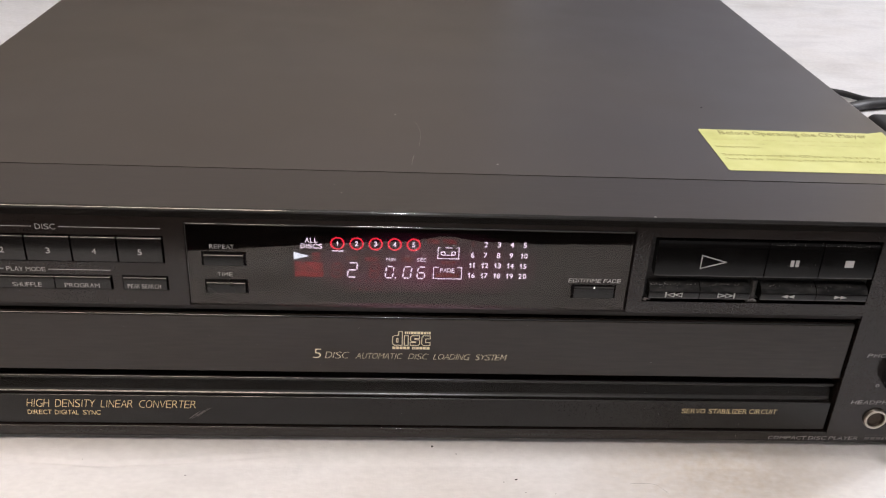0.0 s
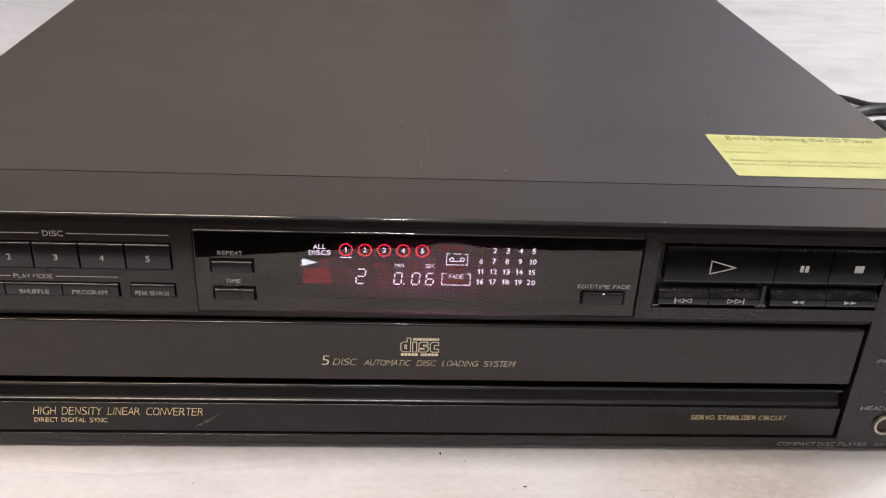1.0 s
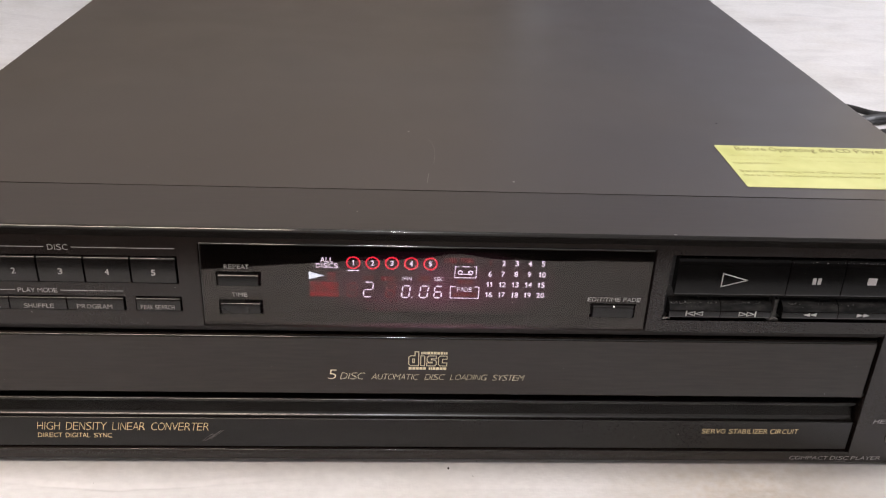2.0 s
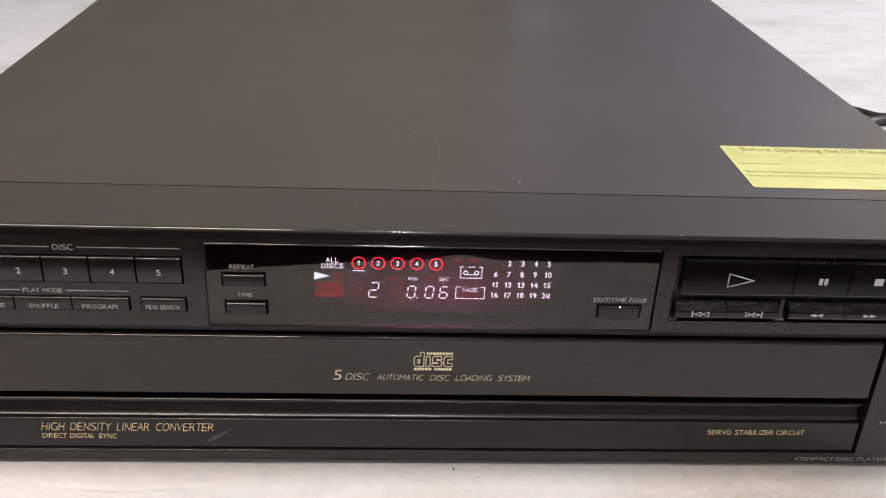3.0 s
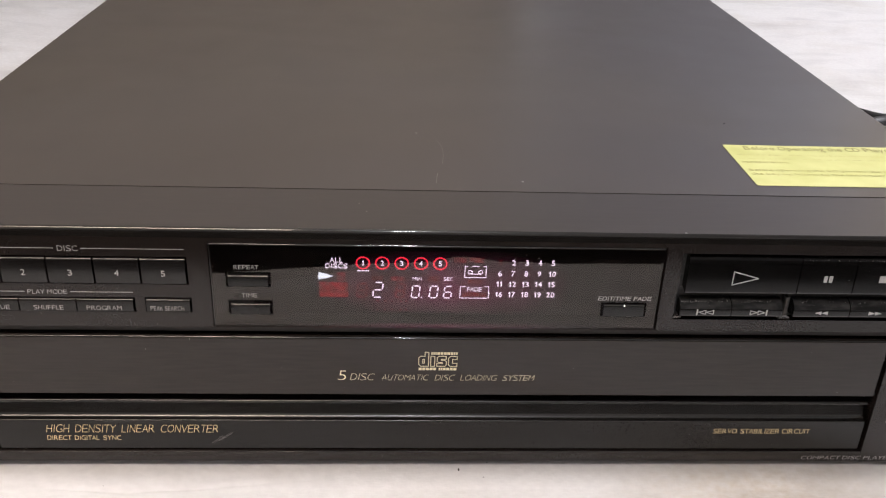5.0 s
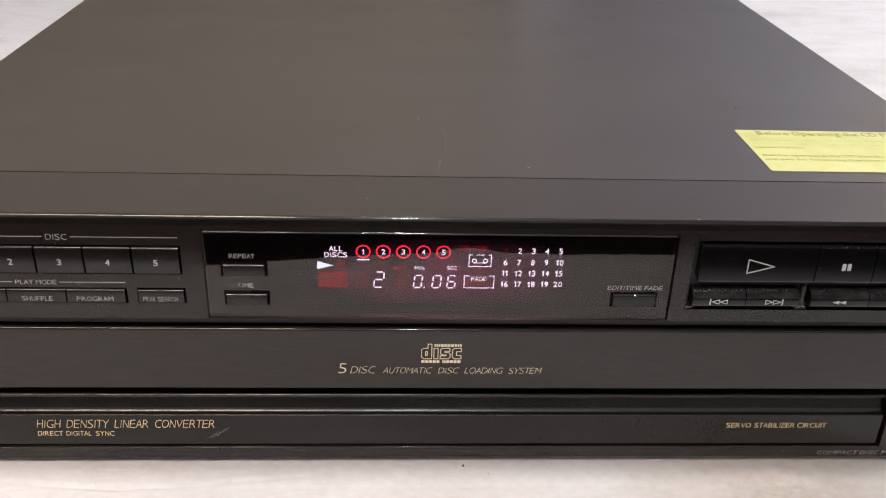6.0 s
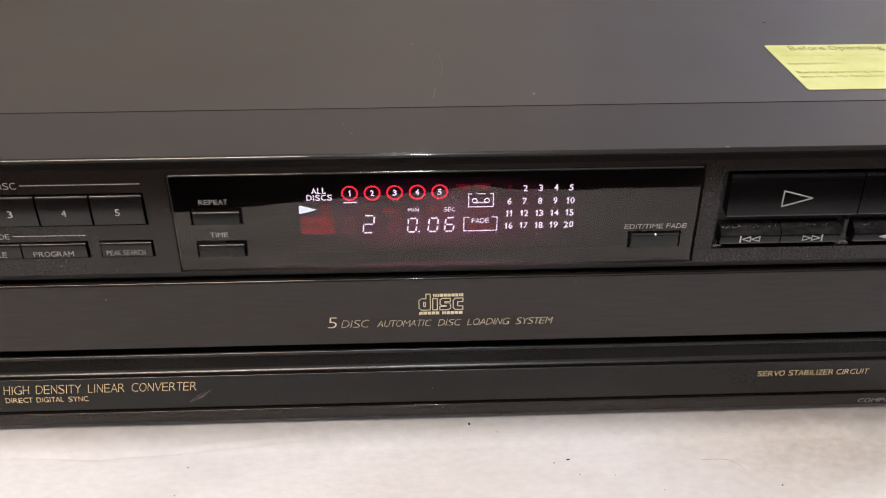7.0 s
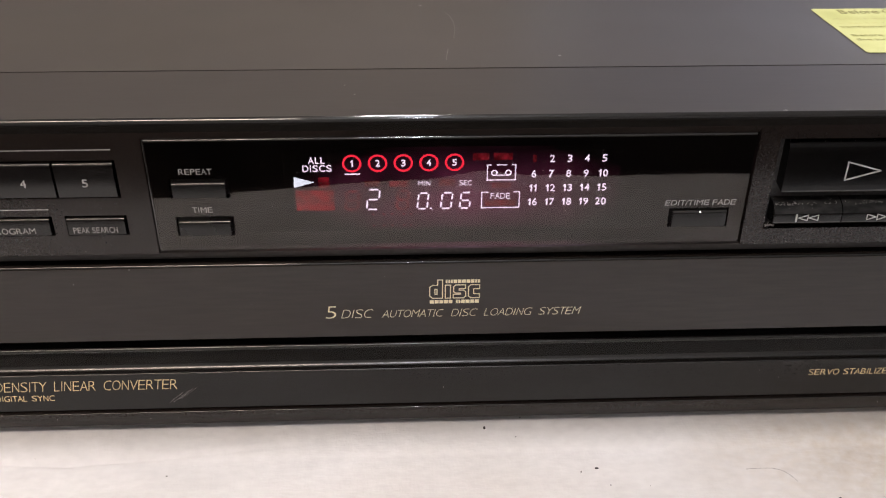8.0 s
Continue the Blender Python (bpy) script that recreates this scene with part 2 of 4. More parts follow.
M_DUSTY = dusty_material()
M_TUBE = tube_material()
M_PRINT = surface("pale_grey_print", (0.58, 0.57, 0.56), 0.55, vary=0.15, fine=2500, coarse=400, bump=0)
M_GREY = surface("grey_print", (0.44, 0.43, 0.42), 0.55, vary=0.15, fine=2500, coarse=400, bump=0)
M_BAR = surface("faint_grey_print", (0.11, 0.105, 0.10), 0.55, vary=0.15, fine=2500, coarse=400, bump=0)
M_DIM = surface("dim_grey_print", (0.34, 0.33, 0.33), 0.55, vary=0.15, fine=2500, coarse=400, bump=0)
M_PALE = surface("pale_gold_print", (0.90, 0.80, 0.55), 0.45, vary=0.15, fine=2500, coarse=400, bump=0)
M_GOLD = surface("gold_print", (0.92, 0.72, 0.38), 0.45, vary=0.15, fine=2500, coarse=400, bump=0)
M_CHROME = surface("worn_nickel", (0.50, 0.46, 0.40), 0.34, vary=0.15, fine=900, coarse=200, bump=0.05, metal=1.0)
M_BORE = surface("dull_bronze", (0.05, 0.036, 0.026), 0.5, vary=0.4, fine=900, coarse=300, bump=0.1, metal=0.6)
M_RUBBER = surface("black_rubber", (0.020, 0.020, 0.021), 0.55, vary=0.3, fine=900, coarse=40, bump=0.15)
M_INK = surface("faded_brown_ink", (0.35, 0.33, 0.12), 0.6, vary=0.3, fine=2500, coarse=500, bump=0)
M_FADED = surface("worn_off_ink", (0.52, 0.50, 0.19), 0.6, vary=0.4, fine=2500, coarse=300, bump=0)
M_SCRATCH = surface("bare_scratched_paint", (0.21, 0.20, 0.19), 0.5, vary=0.5, fine=900, coarse=200, bump=0)
M_THREAD = surface("brown_thread", (0.12, 0.10, 0.09), 0.8, vary=0.3, bump=0)
M_DUST = surface("grey_dust", (0.36, 0.35, 0.34), 0.9, vary=0.3, fine=3000, coarse=800, bump=0.2)
M_WALL = surface("white_wall_paint", (0.74, 0.73, 0.72), 0.7, vary=0.05, fine=160, coarse=2, bump=0.1, bump_dist=0.001)
M_BEIGE = surface("warm_beige_wall_paint", (0.56, 0.46, 0.34), 0.7, vary=0.05, fine=160, coarse=2, bump=0.1, bump_dist=0.001)
M_DOOR = surface("cool_grey_door_paint", (0.32, 0.33, 0.395), 0.5, vary=0.06, fine=160, coarse=3, bump=0.05)
M_FLOOR = surface("dark_brown_floor", (0.070, 0.056, 0.048), 0.5, vary=0.3, fine=60, coarse=3, bump=0.1, stretch=(1, 0.2, 1), bump_dist=0.001)
M_WOOD = surface("brown_table_wood", (0.20, 0.12, 0.07), 0.5, vary=0.3, fine=80, coarse=6, bump=0.1, stretch=(0.15, 1, 1))
M_WHITE = surface("white_lamp_plastic", (0.8, 0.8, 0.8), 0.4, vary=0.05, bump=0)
M_CLOTH = cloth_material()
M_YELLOW = sticker_material()
M_PANE = smoked_pane("smoked_display_window", (0.20, 0.184, 0.184), 1.55)
M_LIT = glowing("white_lit_segment", (0.86, 0.84, 1.0), 31.5)
M_ARROW = glowing("pale_blue_lit_arrow", (0.72, 0.9, 1.0), 30.4)
M_RING = glowing("red_lit_ring", (1.0, 0.035, 0.07), 26)
# ghosts of unlit segments: a dim red emission is added to show them
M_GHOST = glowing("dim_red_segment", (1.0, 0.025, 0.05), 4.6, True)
M_DOTS = glowing("red_ghost_dots", (1.0, 0.05, 0.12), 6)
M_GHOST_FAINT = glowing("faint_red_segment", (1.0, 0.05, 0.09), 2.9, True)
M_LED = glowing("white_indicator", (1.0, 0.97, 0.9), 3.0)

# ---- mesh helpers (millimetres in, metres out) ----
MM = 0.001


def finish(bm, material, smooth=True):
    me = bpy.data.meshes.new("mesh")
    bmesh.ops.recalc_face_normals(bm, faces=bm.faces)
    bm.to_mesh(me)
    bm.free()
    me.materials.append(material)
    if smooth:
        for p in me.polygons:
            p.use_smooth = True
        me.set_sharp_from_angle(angle=radians(35))
    return me


def polished(me, material, low=12, high=78):
    """Gives the rounded, slanting faces of a mesh a material of their own: edges rubbed shiny."""
    me.materials.append(material)
    for p in me.polygons:
        a = math.degrees(math.asin(min(1.0, abs(p.normal.z))))
        if low < a < high and abs(p.normal.x) < 0.3:
            p.material_index = 1
    return me


def part(name, bm, material, parent, label=""):
    me = bm if isinstance(bm, bpy.types.Mesh) else finish(bm, material)
    ob = new(name, me)
    ob.parent = parent
    if label:
        ob["label"] = label
    return ob


def thing(name, label, category, group="", kind=""):
    return tagged(new(name), label, category, group, kind)


def solid(name, bm, material, label, category, group="", kind=""):
    return tagged(new(name, finish(bm, material)), label, category, group, kind)


def box(bm, x0, x1, y0, y1, z0, z1, r=0.0, seg=2):
    made = bmesh.ops.create_cube(bm, size=1.0)["verts"]
    c = Vector(((x0 + x1) / 2, (y0 + y1) / 2, (z0 + z1) / 2)) * MM
    s = Vector((x1 - x0, y1 - y0, z1 - z0)) * MM
    for v in made:
        v.co = Vector((v.co.x * s.x, v.co.y * s.y, v.co.z * s.z)) + c
    if r:
        edges = list({e for v in made for e in v.link_edges})
        bmesh.ops.bevel(bm, geom=edges, offset=r * MM, segments=seg, affect="EDGES", profile=0.5)
    return bm


def one_box(*a, **k):
    return box(bmesh.new(), *a, **k)


def prism(profile, x0, x1, bm=None):
    """A (y, z) outline drawn out along x."""
    bm = bm or bmesh.new()
    a = [bm.verts.new((x0 * MM, y * MM, z * MM)) for y, z in profile]
    b = [bm.verts.new((x1 * MM, y * MM, z * MM)) for y, z in profile]
    k = len(profile)
    bm.faces.new(a)
    bm.faces.new(b[::-1])
    for i in range(k):
        bm.faces.new((a[i], b[i], b[(i + 1) % k], a[(i + 1) % k]))
    return bm


def arc(cy, cz, r, a0, a1, n=6):
    return [(cy + r * math.cos(radians(a0 + (a1 - a0) * i / n)), cz + r * math.sin(radians(a0 + (a1 - a0) * i / n))) for i in range(n + 1)]


def plate(x0, x1, z0, z1, y0, y1, holes):
    """A slab facing -y with rectangular openings right through it."""
    xs = sorted({x0, x1, *[h[0] for h in holes], *[h[1] for h in holes]})
    zs = sorted({z0, z1, *[h[2] for h in holes], *[h[3] for h in holes]})
    xs = [x for x in xs if x0 <= x <= x1]
    zs = [z for z in zs if z0 <= z <= z1]
    bm = bmesh.new()
    grid = {}

    def vert(x, y, z):
        if (x, y, z) not in grid:
            grid[(x, y, z)] = bm.verts.new((x * MM, y * MM, z * MM))
        return grid[(x, y, z)]

    def full(i, j):
        if not (0 <= i < len(xs) - 1 and 0 <= j < len(zs) - 1):
            return False
        cx, cz = (xs[i] + xs[i + 1]) / 2, (zs[j] + zs[j + 1]) / 2
        return not any(h[0] < cx < h[1] and h[2] < cz < h[3] for h in holes)

    for i in range(len(xs) - 1):
        for j in range(len(zs) - 1):
            if not full(i, j):
                continue
            a, b, c, d = xs[i], xs[i + 1], zs[j], zs[j + 1]
            bm.faces.new([vert(a, y0, c), vert(b, y0, c), vert(b, y0, d), vert(a, y0, d)])
            bm.faces.new([vert(a, y1, d), vert(b, y1, d), vert(b, y1, c), vert(a, y1, c)])
            for ok, p, q in ((full(i - 1, j), (a, c), (a, d)), (full(i + 1, j), (b, c), (b, d)), (full(i, j - 1), (a, c), (b, c)), (full(i, j + 1), (a, d), (b, d))):
                if not ok:
                    bm.faces.new([vert(p[0], y0, p[1]), vert(q[0], y0, q[1]), vert(q[0], y1, q[1]), vert(p[0], y1, p[1])])
    return bm


def disc_y(cx, cz, r0, r1, y0, y1, n=40, bm=None):
    """A round of radius r0 in front (y0) and r1 behind (y1), its axis along y."""
    bm = bm or bmesh.new()
    f = [bm.verts.new(((cx + r0 * math.cos(2 * math.pi * i / n)) * MM, y0 * MM, (cz + r0 * math.sin(2 * math.pi * i / n)) * MM)) for i in range(n)]
    b = [bm.verts.new(((cx + r1 * math.cos(2 * math.pi * i / n)) * MM, y1 * MM, (cz + r1 * math.sin(2 * math.pi * i / n)) * MM)) for i in range(n)]
    bm.faces.new(f)
    bm.faces.new(b[::-1])
    for i in range(n):
        bm.faces.new((f[i], f[(i + 1) % n], b[(i + 1) % n], b[i]))
    return bm


def lathe_y(cx, cz, profile, n=40):
    """A ring or knob: an (r, y) outline turned about an axis along y; the outline is closed."""
    bm = bmesh.new()
    rows = [[bm.verts.new(((cx + r * math.cos(2 * math.pi * i / n)) * MM, y * MM, (cz + r * math.sin(2 * math.pi * i / n)) * MM)) for r, y in profile] for i in range(n)]
    k = len(profile)
    for i in range(n):
        a, b = rows[i], rows[(i + 1) % n]
        for j in range(k):
            bm.faces.new((a[j], b[j], b[(j + 1) % k], a[(j + 1) % k]))
    return bm


def stroke(points, width, y, bm=None, closed=False, thick=0.05):
    """A flat line of the given width through (x, z) points, standing proud of y."""
    bm = bm or bmesh.new()
    pts = [Vector(p) for p in points]
    k = len(pts)
    for i in range(k if closed else k - 1):
        a, b = pts[i], pts[(i + 1) % k]
        d = (b - a).normalized() * width / 2
        s = Vector((-d.y, d.x))
        a, b = a - d * 0.9, b + d * 0.9
        q = [a + s, b + s, b - s, a - s]
        f = [bm.verts.new((p.x * MM, (y - thick) * MM, p.y * MM)) for p in q]
        g = [bm.verts.new((p.x * MM, y * MM, p.y * MM)) for p in q]
        bm.faces.new(f)
        for j in range(4):
            bm.faces.new((f[j], f[(j + 1) % 4], g[(j + 1) % 4], g[j]))
    return bm


def polygon(points, y, thick=0.05, bm=None):
    bm = bm or bmesh.new()
    f = [bm.verts.new((x * MM, (y - thick) * MM, z * MM)) for x, z in points]
    g = [bm.verts.new((x * MM, y * MM, z * MM)) for x, z in points]
    bm.faces.new(f)
    for j in range(len(f)):
        bm.faces.new((f[j], f[(j + 1) % len(f)], g[(j + 1) % len(f)], g[j]))
    return bm


# set widths of a plain grotesque, in thousandths of the letter size
ADVANCE = {}
for chars, width in (("ABEKPSVXY", 667), ("CDHNRU", 722), ("FTZ", 611), ("GOQ", 778), ("I", 278), ("J", 500), ("L", 556), ("M", 833), ("W", 944), ("0123456789", 556), ("/ .,ft", 278),
                     ("abdeghnopqu", 556), ("ckvxyzsJ", 500), ("ijl", 222), ("m", 833), ("w", 722), ("r", 333)):
    ADVANCE.update({c: width for c in chars})
BEARING = {}
for chars, gap in (("I", 195), ("HMNUilmnhu", 165), ("CGOQSDcoesgqdpb", 100), ("EFLPRBK", 125), ("ATVWXYZvwxyz/", 35), ("ftrjJ", 45)):
    BEARING.update({c: gap for c in chars})
GLYPHS = {}


def glyph(c, bold):
    """Vertices (width 0 to 1, height in capital heights) and faces of one letter of the built-in font."""
    if (c, bold) not in GLYPHS:
        cu = bpy.data.curves.new("letters", "FONT")
        cu.body, cu.size, cu.offset, cu.extrude, cu.resolution_u = c, 1.0, bold, 0.004, 3
        tmp = bpy.data.objects.new("letters", cu)
        scene.collection.objects.link(tmp)
        me = bpy.data.meshes.new_from_object(tmp.evaluated_get(bpy.context.evaluated_depsgraph_get()))
        bpy.data.objects.remove(tmp)
        bpy.data.curves.remove(cu)
        co = np.empty(len(me.vertices) * 3)
        me.vertices.foreach_get("co", co)
        co = co.reshape(-1, 3)
        GLYPHS[(c, bold)] = (co, [tuple(p.vertices) for p in me.polygons])
        bpy.data.meshes.remove(me)
    return GLYPHS[(c, bold)]


def word_mesh(text, x0, x1, z0, z1, y, material, slant=0.0, bold=0.0, flat=False):
    """Letters of the built-in font, each set to the width of a plain grotesque and fitted into a box; upright facing -y, or lying flat at height y."""
    tall, low = glyph("H", bold)[0][:, 1].max(), glyph("H", bold)[0][:, 1].min()
    verts, faces, pen = [], [], 0.0
    for c in text:
        wide = ADVANCE[c]
        if c != " ":
            co, polys = glyph(c, bold)
            lo, hi = co[:, 0].min(), co[:, 0].max()
            side = wide - 83 - 1200 * bold if c in "Iil" else BEARING.get(c, 90)
            ink = np.empty_like(co)
            ink[:, 0] = pen + side / 2 + (co[:, 0] - lo) / max(hi - lo, 1e-6) * (wide - side)
            ink[:, 1] = (co[:, 1] - low) / (tall - low)
            ink[:, 2] = co[:, 2] > 0
            faces += [tuple(i + len(verts) for i in p) for p in polys]
            verts += list(ink)
        pen += wide
    v = np.array(verts)
    left, right = v[:, 0].min(), v[:, 0].max()
    out = np.empty_like(v)
    out[:, 0] = x0 + (v[:, 0] - left) / (right - left) * (x1 - x0) + slant * (v[:, 1] - 0.5) * (z1 - z0)
    up = z0 + v[:, 1] * (z1 - z0)
    if flat:
        out[:, 1], out[:, 2] = up, y + v[:, 2] * 0.06
    else:
        out[:, 2], out[:, 1] = up, y - v[:, 2] * 0.06
    me = bpy.data.meshes.new("letters")
    me.from_pydata((out * MM).tolist(), [], faces)
    me.materials.append(material)
    me.update()
    return me


def word(text, x0, x1, z0, z1, y, material, parent, slant=0.0, bold=0.0, label="", name="lettering", flat=False):
    return part(name, word_mesh(text, x0, x1, z0, z1, y, material, slant, bold, flat), material, parent, label)


# ---- room ----
ROOM = (-2300, 2500, -2500, 1750, -750, 1700)
X0, X1, Y0, Y1, Z0, Z1 = ROOM
solid("floor", one_box(X0, X1, Y0, Y1, Z0 - 60, Z0), M_FLOOR, "dark brown floor of the room", "floor", kind="structure")
solid("ceiling", one_box(X0, X1, Y0, Y1, Z1, Z1 + 60), M_WALL, "plain white ceiling of the room", "ceiling", kind="structure")
solid("wall_north", one_box(X0, X1, Y1, Y1 + 80, Z0, Z1), M_BEIGE, "plain warm beige painted wall", "wall", kind="structure")
solid("wall_south", one_box(X0, X1, Y0 - 80, Y0, 500, Z1), M_WALL, "plain white painted wall above an added dark lower wall", "wall", kind="structure")
# unseen dark band, added so that the flap's grip reflects dark
solid("wainscot", one_box(X0, X1, Y0 - 80, Y0 + 18, Z0, 497), M_FLOOR, "unseen dark lower wall, added to darken reflections in the player's front", "wall", kind="structure")
solid("wall_west", one_box(X0 - 80, X0, Y0, Y1, Z0, Z1), M_BEIGE, "plain warm beige painted wall", "wall", kind="structure")
WY0, WY1, WZ0, WZ1 = (1000 * v for v in PANE_AT)


def turned_east(bm, x):
    """Turns a slab that faces -y so that it faces -x, at x."""
    for v in bm.verts:
        v.co = (x * MM + v.co.y, v.co.x, v.co.z)
    return bm


solid("wall_east", turned_east(plate(Y0, Y1, Z0, Z1, 0, 80, [(WY0, WY1, WZ0, WZ1)]), X1), M_WALL, "plain white painted wall with a window", "wall", kind="structure")
mid = (WY0 + WY1) / 2
leaves = [(WY0 + 30, mid - 15, WZ0 + 30, WZ1 - 30), (mid + 15, WY1 - 30, WZ0 + 30, WZ1 - 30)]
solid("window_1", turned_east(plate(WY0, WY1, WZ0, WZ1, 5, 30, leaves), X1), M_WHITE, "white two-leaf window frame in the wall", "window", kind="structure")

# unseen door, added so that the cover reflects cooler on the right
door = tagged(new("door_1"), "unseen grey door in a white frame, added to shape the cover's reflection", "door", kind="structure")
part("leaf", one_box(330, 1130, Y1 - 26, Y1 - 2, Z0 + 5, 1290, r=2), M_DOOR, door)
part("frame", plate(260, 1200, Z0, 1360, Y1 - 34, Y1 - 1, [(329, 1131, Z0, 1291)]), M_WHITE, door)
part("handle", one_box(370, 480, Y1 - 70, Y1 - 52, 290, 312, r=6), M_CHROME, door)
part("handle_stem", one_box(372, 392, Y1 - 56, Y1 - 26, 291, 311, r=3), M_CHROME, door)

# ---- table and its white cloth ----
EDGE = -175.0
table = thing("table", "brown wooden table under a white cloth", "table")
part("tabletop", one_box(-950, 950, EDGE + 14, 1300, -40, -8, r=4), M_WOOD, table)
for lx in (-900, 840):
    for ly in (EDGE + 40, 1210):
        part("leg", one_box(lx, lx + 60, ly, ly + 60, Z0, -40, r=3), M_WOOD, table)


def fold(x, y):
    """Height of the cloth in millimetres: flat under the player, gently creased elsewhere."""
    far = max(0.0, min(1.0, (max(abs(x) - 260, y - 440, 0)) / 160))
    soft = 2.2 * noise.noise(Vector((x * 0.006, y * 0.008, 3.0))) + 1.3 * noise.noise(Vector((x * 0.004 + y * 0.016, y * 0.021 - x * 0.006, 9.0)))
    ridge = 1.0 - abs(noise.noise(Vector((x * 0.0045 + 7, y * 0.011 + 2, 1.0))))
    crease = max(0.0, ridge - 0.86) * 26
    near = 0.25 * noise.noise(Vector((x * 0.02, y * 0.05, 5.0)))
    front = max(0.0, min(1.0, (-12 - y) / 30))
    ripple = 0.9 * noise.noise(Vector((x * 0.011 + 3, y * 0.055, 8.0))) + 0.5 * noise.noise(Vector((x * 0.03, y * 0.09 + x * 0.02, 6.0)))
    # pushed up a little along the player's front, and one low ridge nearer the table's edge
    lip = 3.9 * max(0.0, 1 - abs(y - 5) / 15) ** 0.9 if abs(x) < 230 else 0.0
    pleat = 3.5 * math.exp(-((y + 163 + 0.12 * x + 5 * noise.noise(Vector((x * 0.012, 1.0, 2.0)))) / 4.5) ** 2)
    # a shallow ironed-in crease beside the player's front
    crook = y + 11 - 0.085 * abs(x + 120) + 0.8 * noise.noise(Vector((x * 0.05, 0.0, 7.0)))
    groove = -0.7 * math.exp(-(crook / 0.8) ** 2) * math.exp(-((x + 118) / 55) ** 4)
    return far * (soft + crease) + (1 - far) * (near - 0.25 + lip + pleat) + front * ripple + groove


def cloth():
    bm = bmesh.new()
    xs = np.concatenate([np.linspace(-960, -250, 40), np.linspace(-244, 244, 123), np.linspace(250, 960, 40)])
    rows = []
    for x in xs:
        line = []
        # the edge swings out to one side, with one small bulge
        wave = -10 * math.tanh((x + 75) / 60) - 7 * math.exp(-((x - 22) / 16) ** 2) + 1.2 * noise.noise(Vector((x * 0.02, 0.0, 4.0)))
        for k in range(9, -1, -1):
            line.append((x, EDGE - 6 + wave * (1 + 0.25 * k) - 1.2 * k, -9 - 30 * k))
        line.append((x, EDGE - 1 + wave, -2.2))
        for y in np.concatenate([np.linspace(EDGE + 6, -16.5, 60), np.linspace(-14, 5, 32), np.linspace(7, 24, 9), np.linspace(32, 460, 44), np.linspace(475, 1310, 56)]):
            blend = max(0.0, 1 - (y - EDGE) / 60)
            line.append((x, y + wave * blend, fold(x, y)))
        rows.append([bm.verts.new((a * MM, b * MM, c * MM)) for a, b, c in line])
    for a, b in zip(rows, rows[1:]):
        for j in range(len(a) - 1):
            bm.faces.new((a[j], b[j], b[j + 1], a[j + 1]))
    return bm


sheet = solid("tablecloth", cloth(), M_CLOTH, "white cotton cloth with faint grey streaks, spread over the table", "tablecloth")
thick = sheet.modifiers.new("thickness", "SOLIDIFY")
thick.thickness, thick.offset = 0.0008, -1

# ---- compact disc player ----
player = thing("cd_player", "black five-disc player with lit red and white display, on white cloth", "cd player")
TOP = 108.0

# steel cover: a folded sheet open below
outer = [(-215, 8), (-215, 106)] + [(-213 + 2 * math.cos(radians(a)), 106 + 2 * math.sin(radians(a))) for a in (157.5, 135, 112.5, 90)] + [(213 + 2 * math.cos(radians(a)), 106 + 2 * math.sin(radians(a))) for a in (90, 67.5, 45, 22.5)] + [(215, 106), (215, 8)]
inner = [(214, 8), (214, 106.2), (213.2, 107), (-213.2, 107), (-214, 106.2), (-214, 8)]


def cover_mesh():
    bm = bmesh.new()
    loop = outer + inner
    f = [bm.verts.new((x * MM, 35.1 * MM, z * MM)) for x, z in loop]
    b = [bm.verts.new((x * MM, 420 * MM, z * MM)) for x, z in loop]
    bm.faces.new(f)
    bm.faces.new(b[::-1])
    for i in range(len(loop)):
        bm.faces.new((f[i], b[i], b[(i + 1) % len(loop)], f[(i + 1) % len(loop)]))
    return bm


cover = part("cover", cover_mesh(), M_COVER, player, "satin black painted steel cover")
part("chassis", one_box(-213.5, 213.5, 36, 418, 7, 104), M_DARK, player)
part("rear_panel", one_box(-214, 214, 418.2, 420, 8, 107), M_COVER, player)

# top bezel with a rounded front edge
part("top_bezel", prism([(1.02, 107.62), (34.3, 108.0), (34.7, 107.6), (34.7, 103.5), (8, 103.5), (1.02, 104.0)], -215, 215), M_BEZEL, player, "brushed black bezel")
part("bezel_edge", prism([(0, 104.0)] + arc(2.0, 105.86, 2.0, 180, 120, 12) + [(1.0, 104.0)], -215, 215), M_EDGE, player, "polished rounded front edge")

SLOT = (-171.2, 171.2, 5.75, 67.8)
DISC_ROW = (-171.9, -91.3, 85.4, 96.4)
MODE_ROW = (-171.5, -110.8, 74.0, 80.0)
PEAK = (-107.4, -90.9, 74.0, 80.1)
WINDOW = (-83.9, 78.5, 67.8, 102.3)
KEYPAD = (84.2, 170.8, 72.8, 100.2)
part("front_panel", plate(-215, 215, 5.75, 104.0, 0, 8, [SLOT, DISC_ROW, MODE_ROW, PEAK, WINDOW, KEYPAD]), M_PANEL, player, "satin black plastic front panel")
part("inner_frame", one_box(-212, 212, 14, 35.5, 7, 103), M_DARK, player)
rail = arc(0.3, 10.5, 0.3, 180, 90, 6) + [(13.5, 10.8), (13.5, 5.75)] + arc(0.5, 6.25, 0.5, 270, 180, 4)
part("bottom_rail", polished(finish(prism(rail, -171.1, 171.1), M_PANEL), M_EDGE), M_PANEL, player)
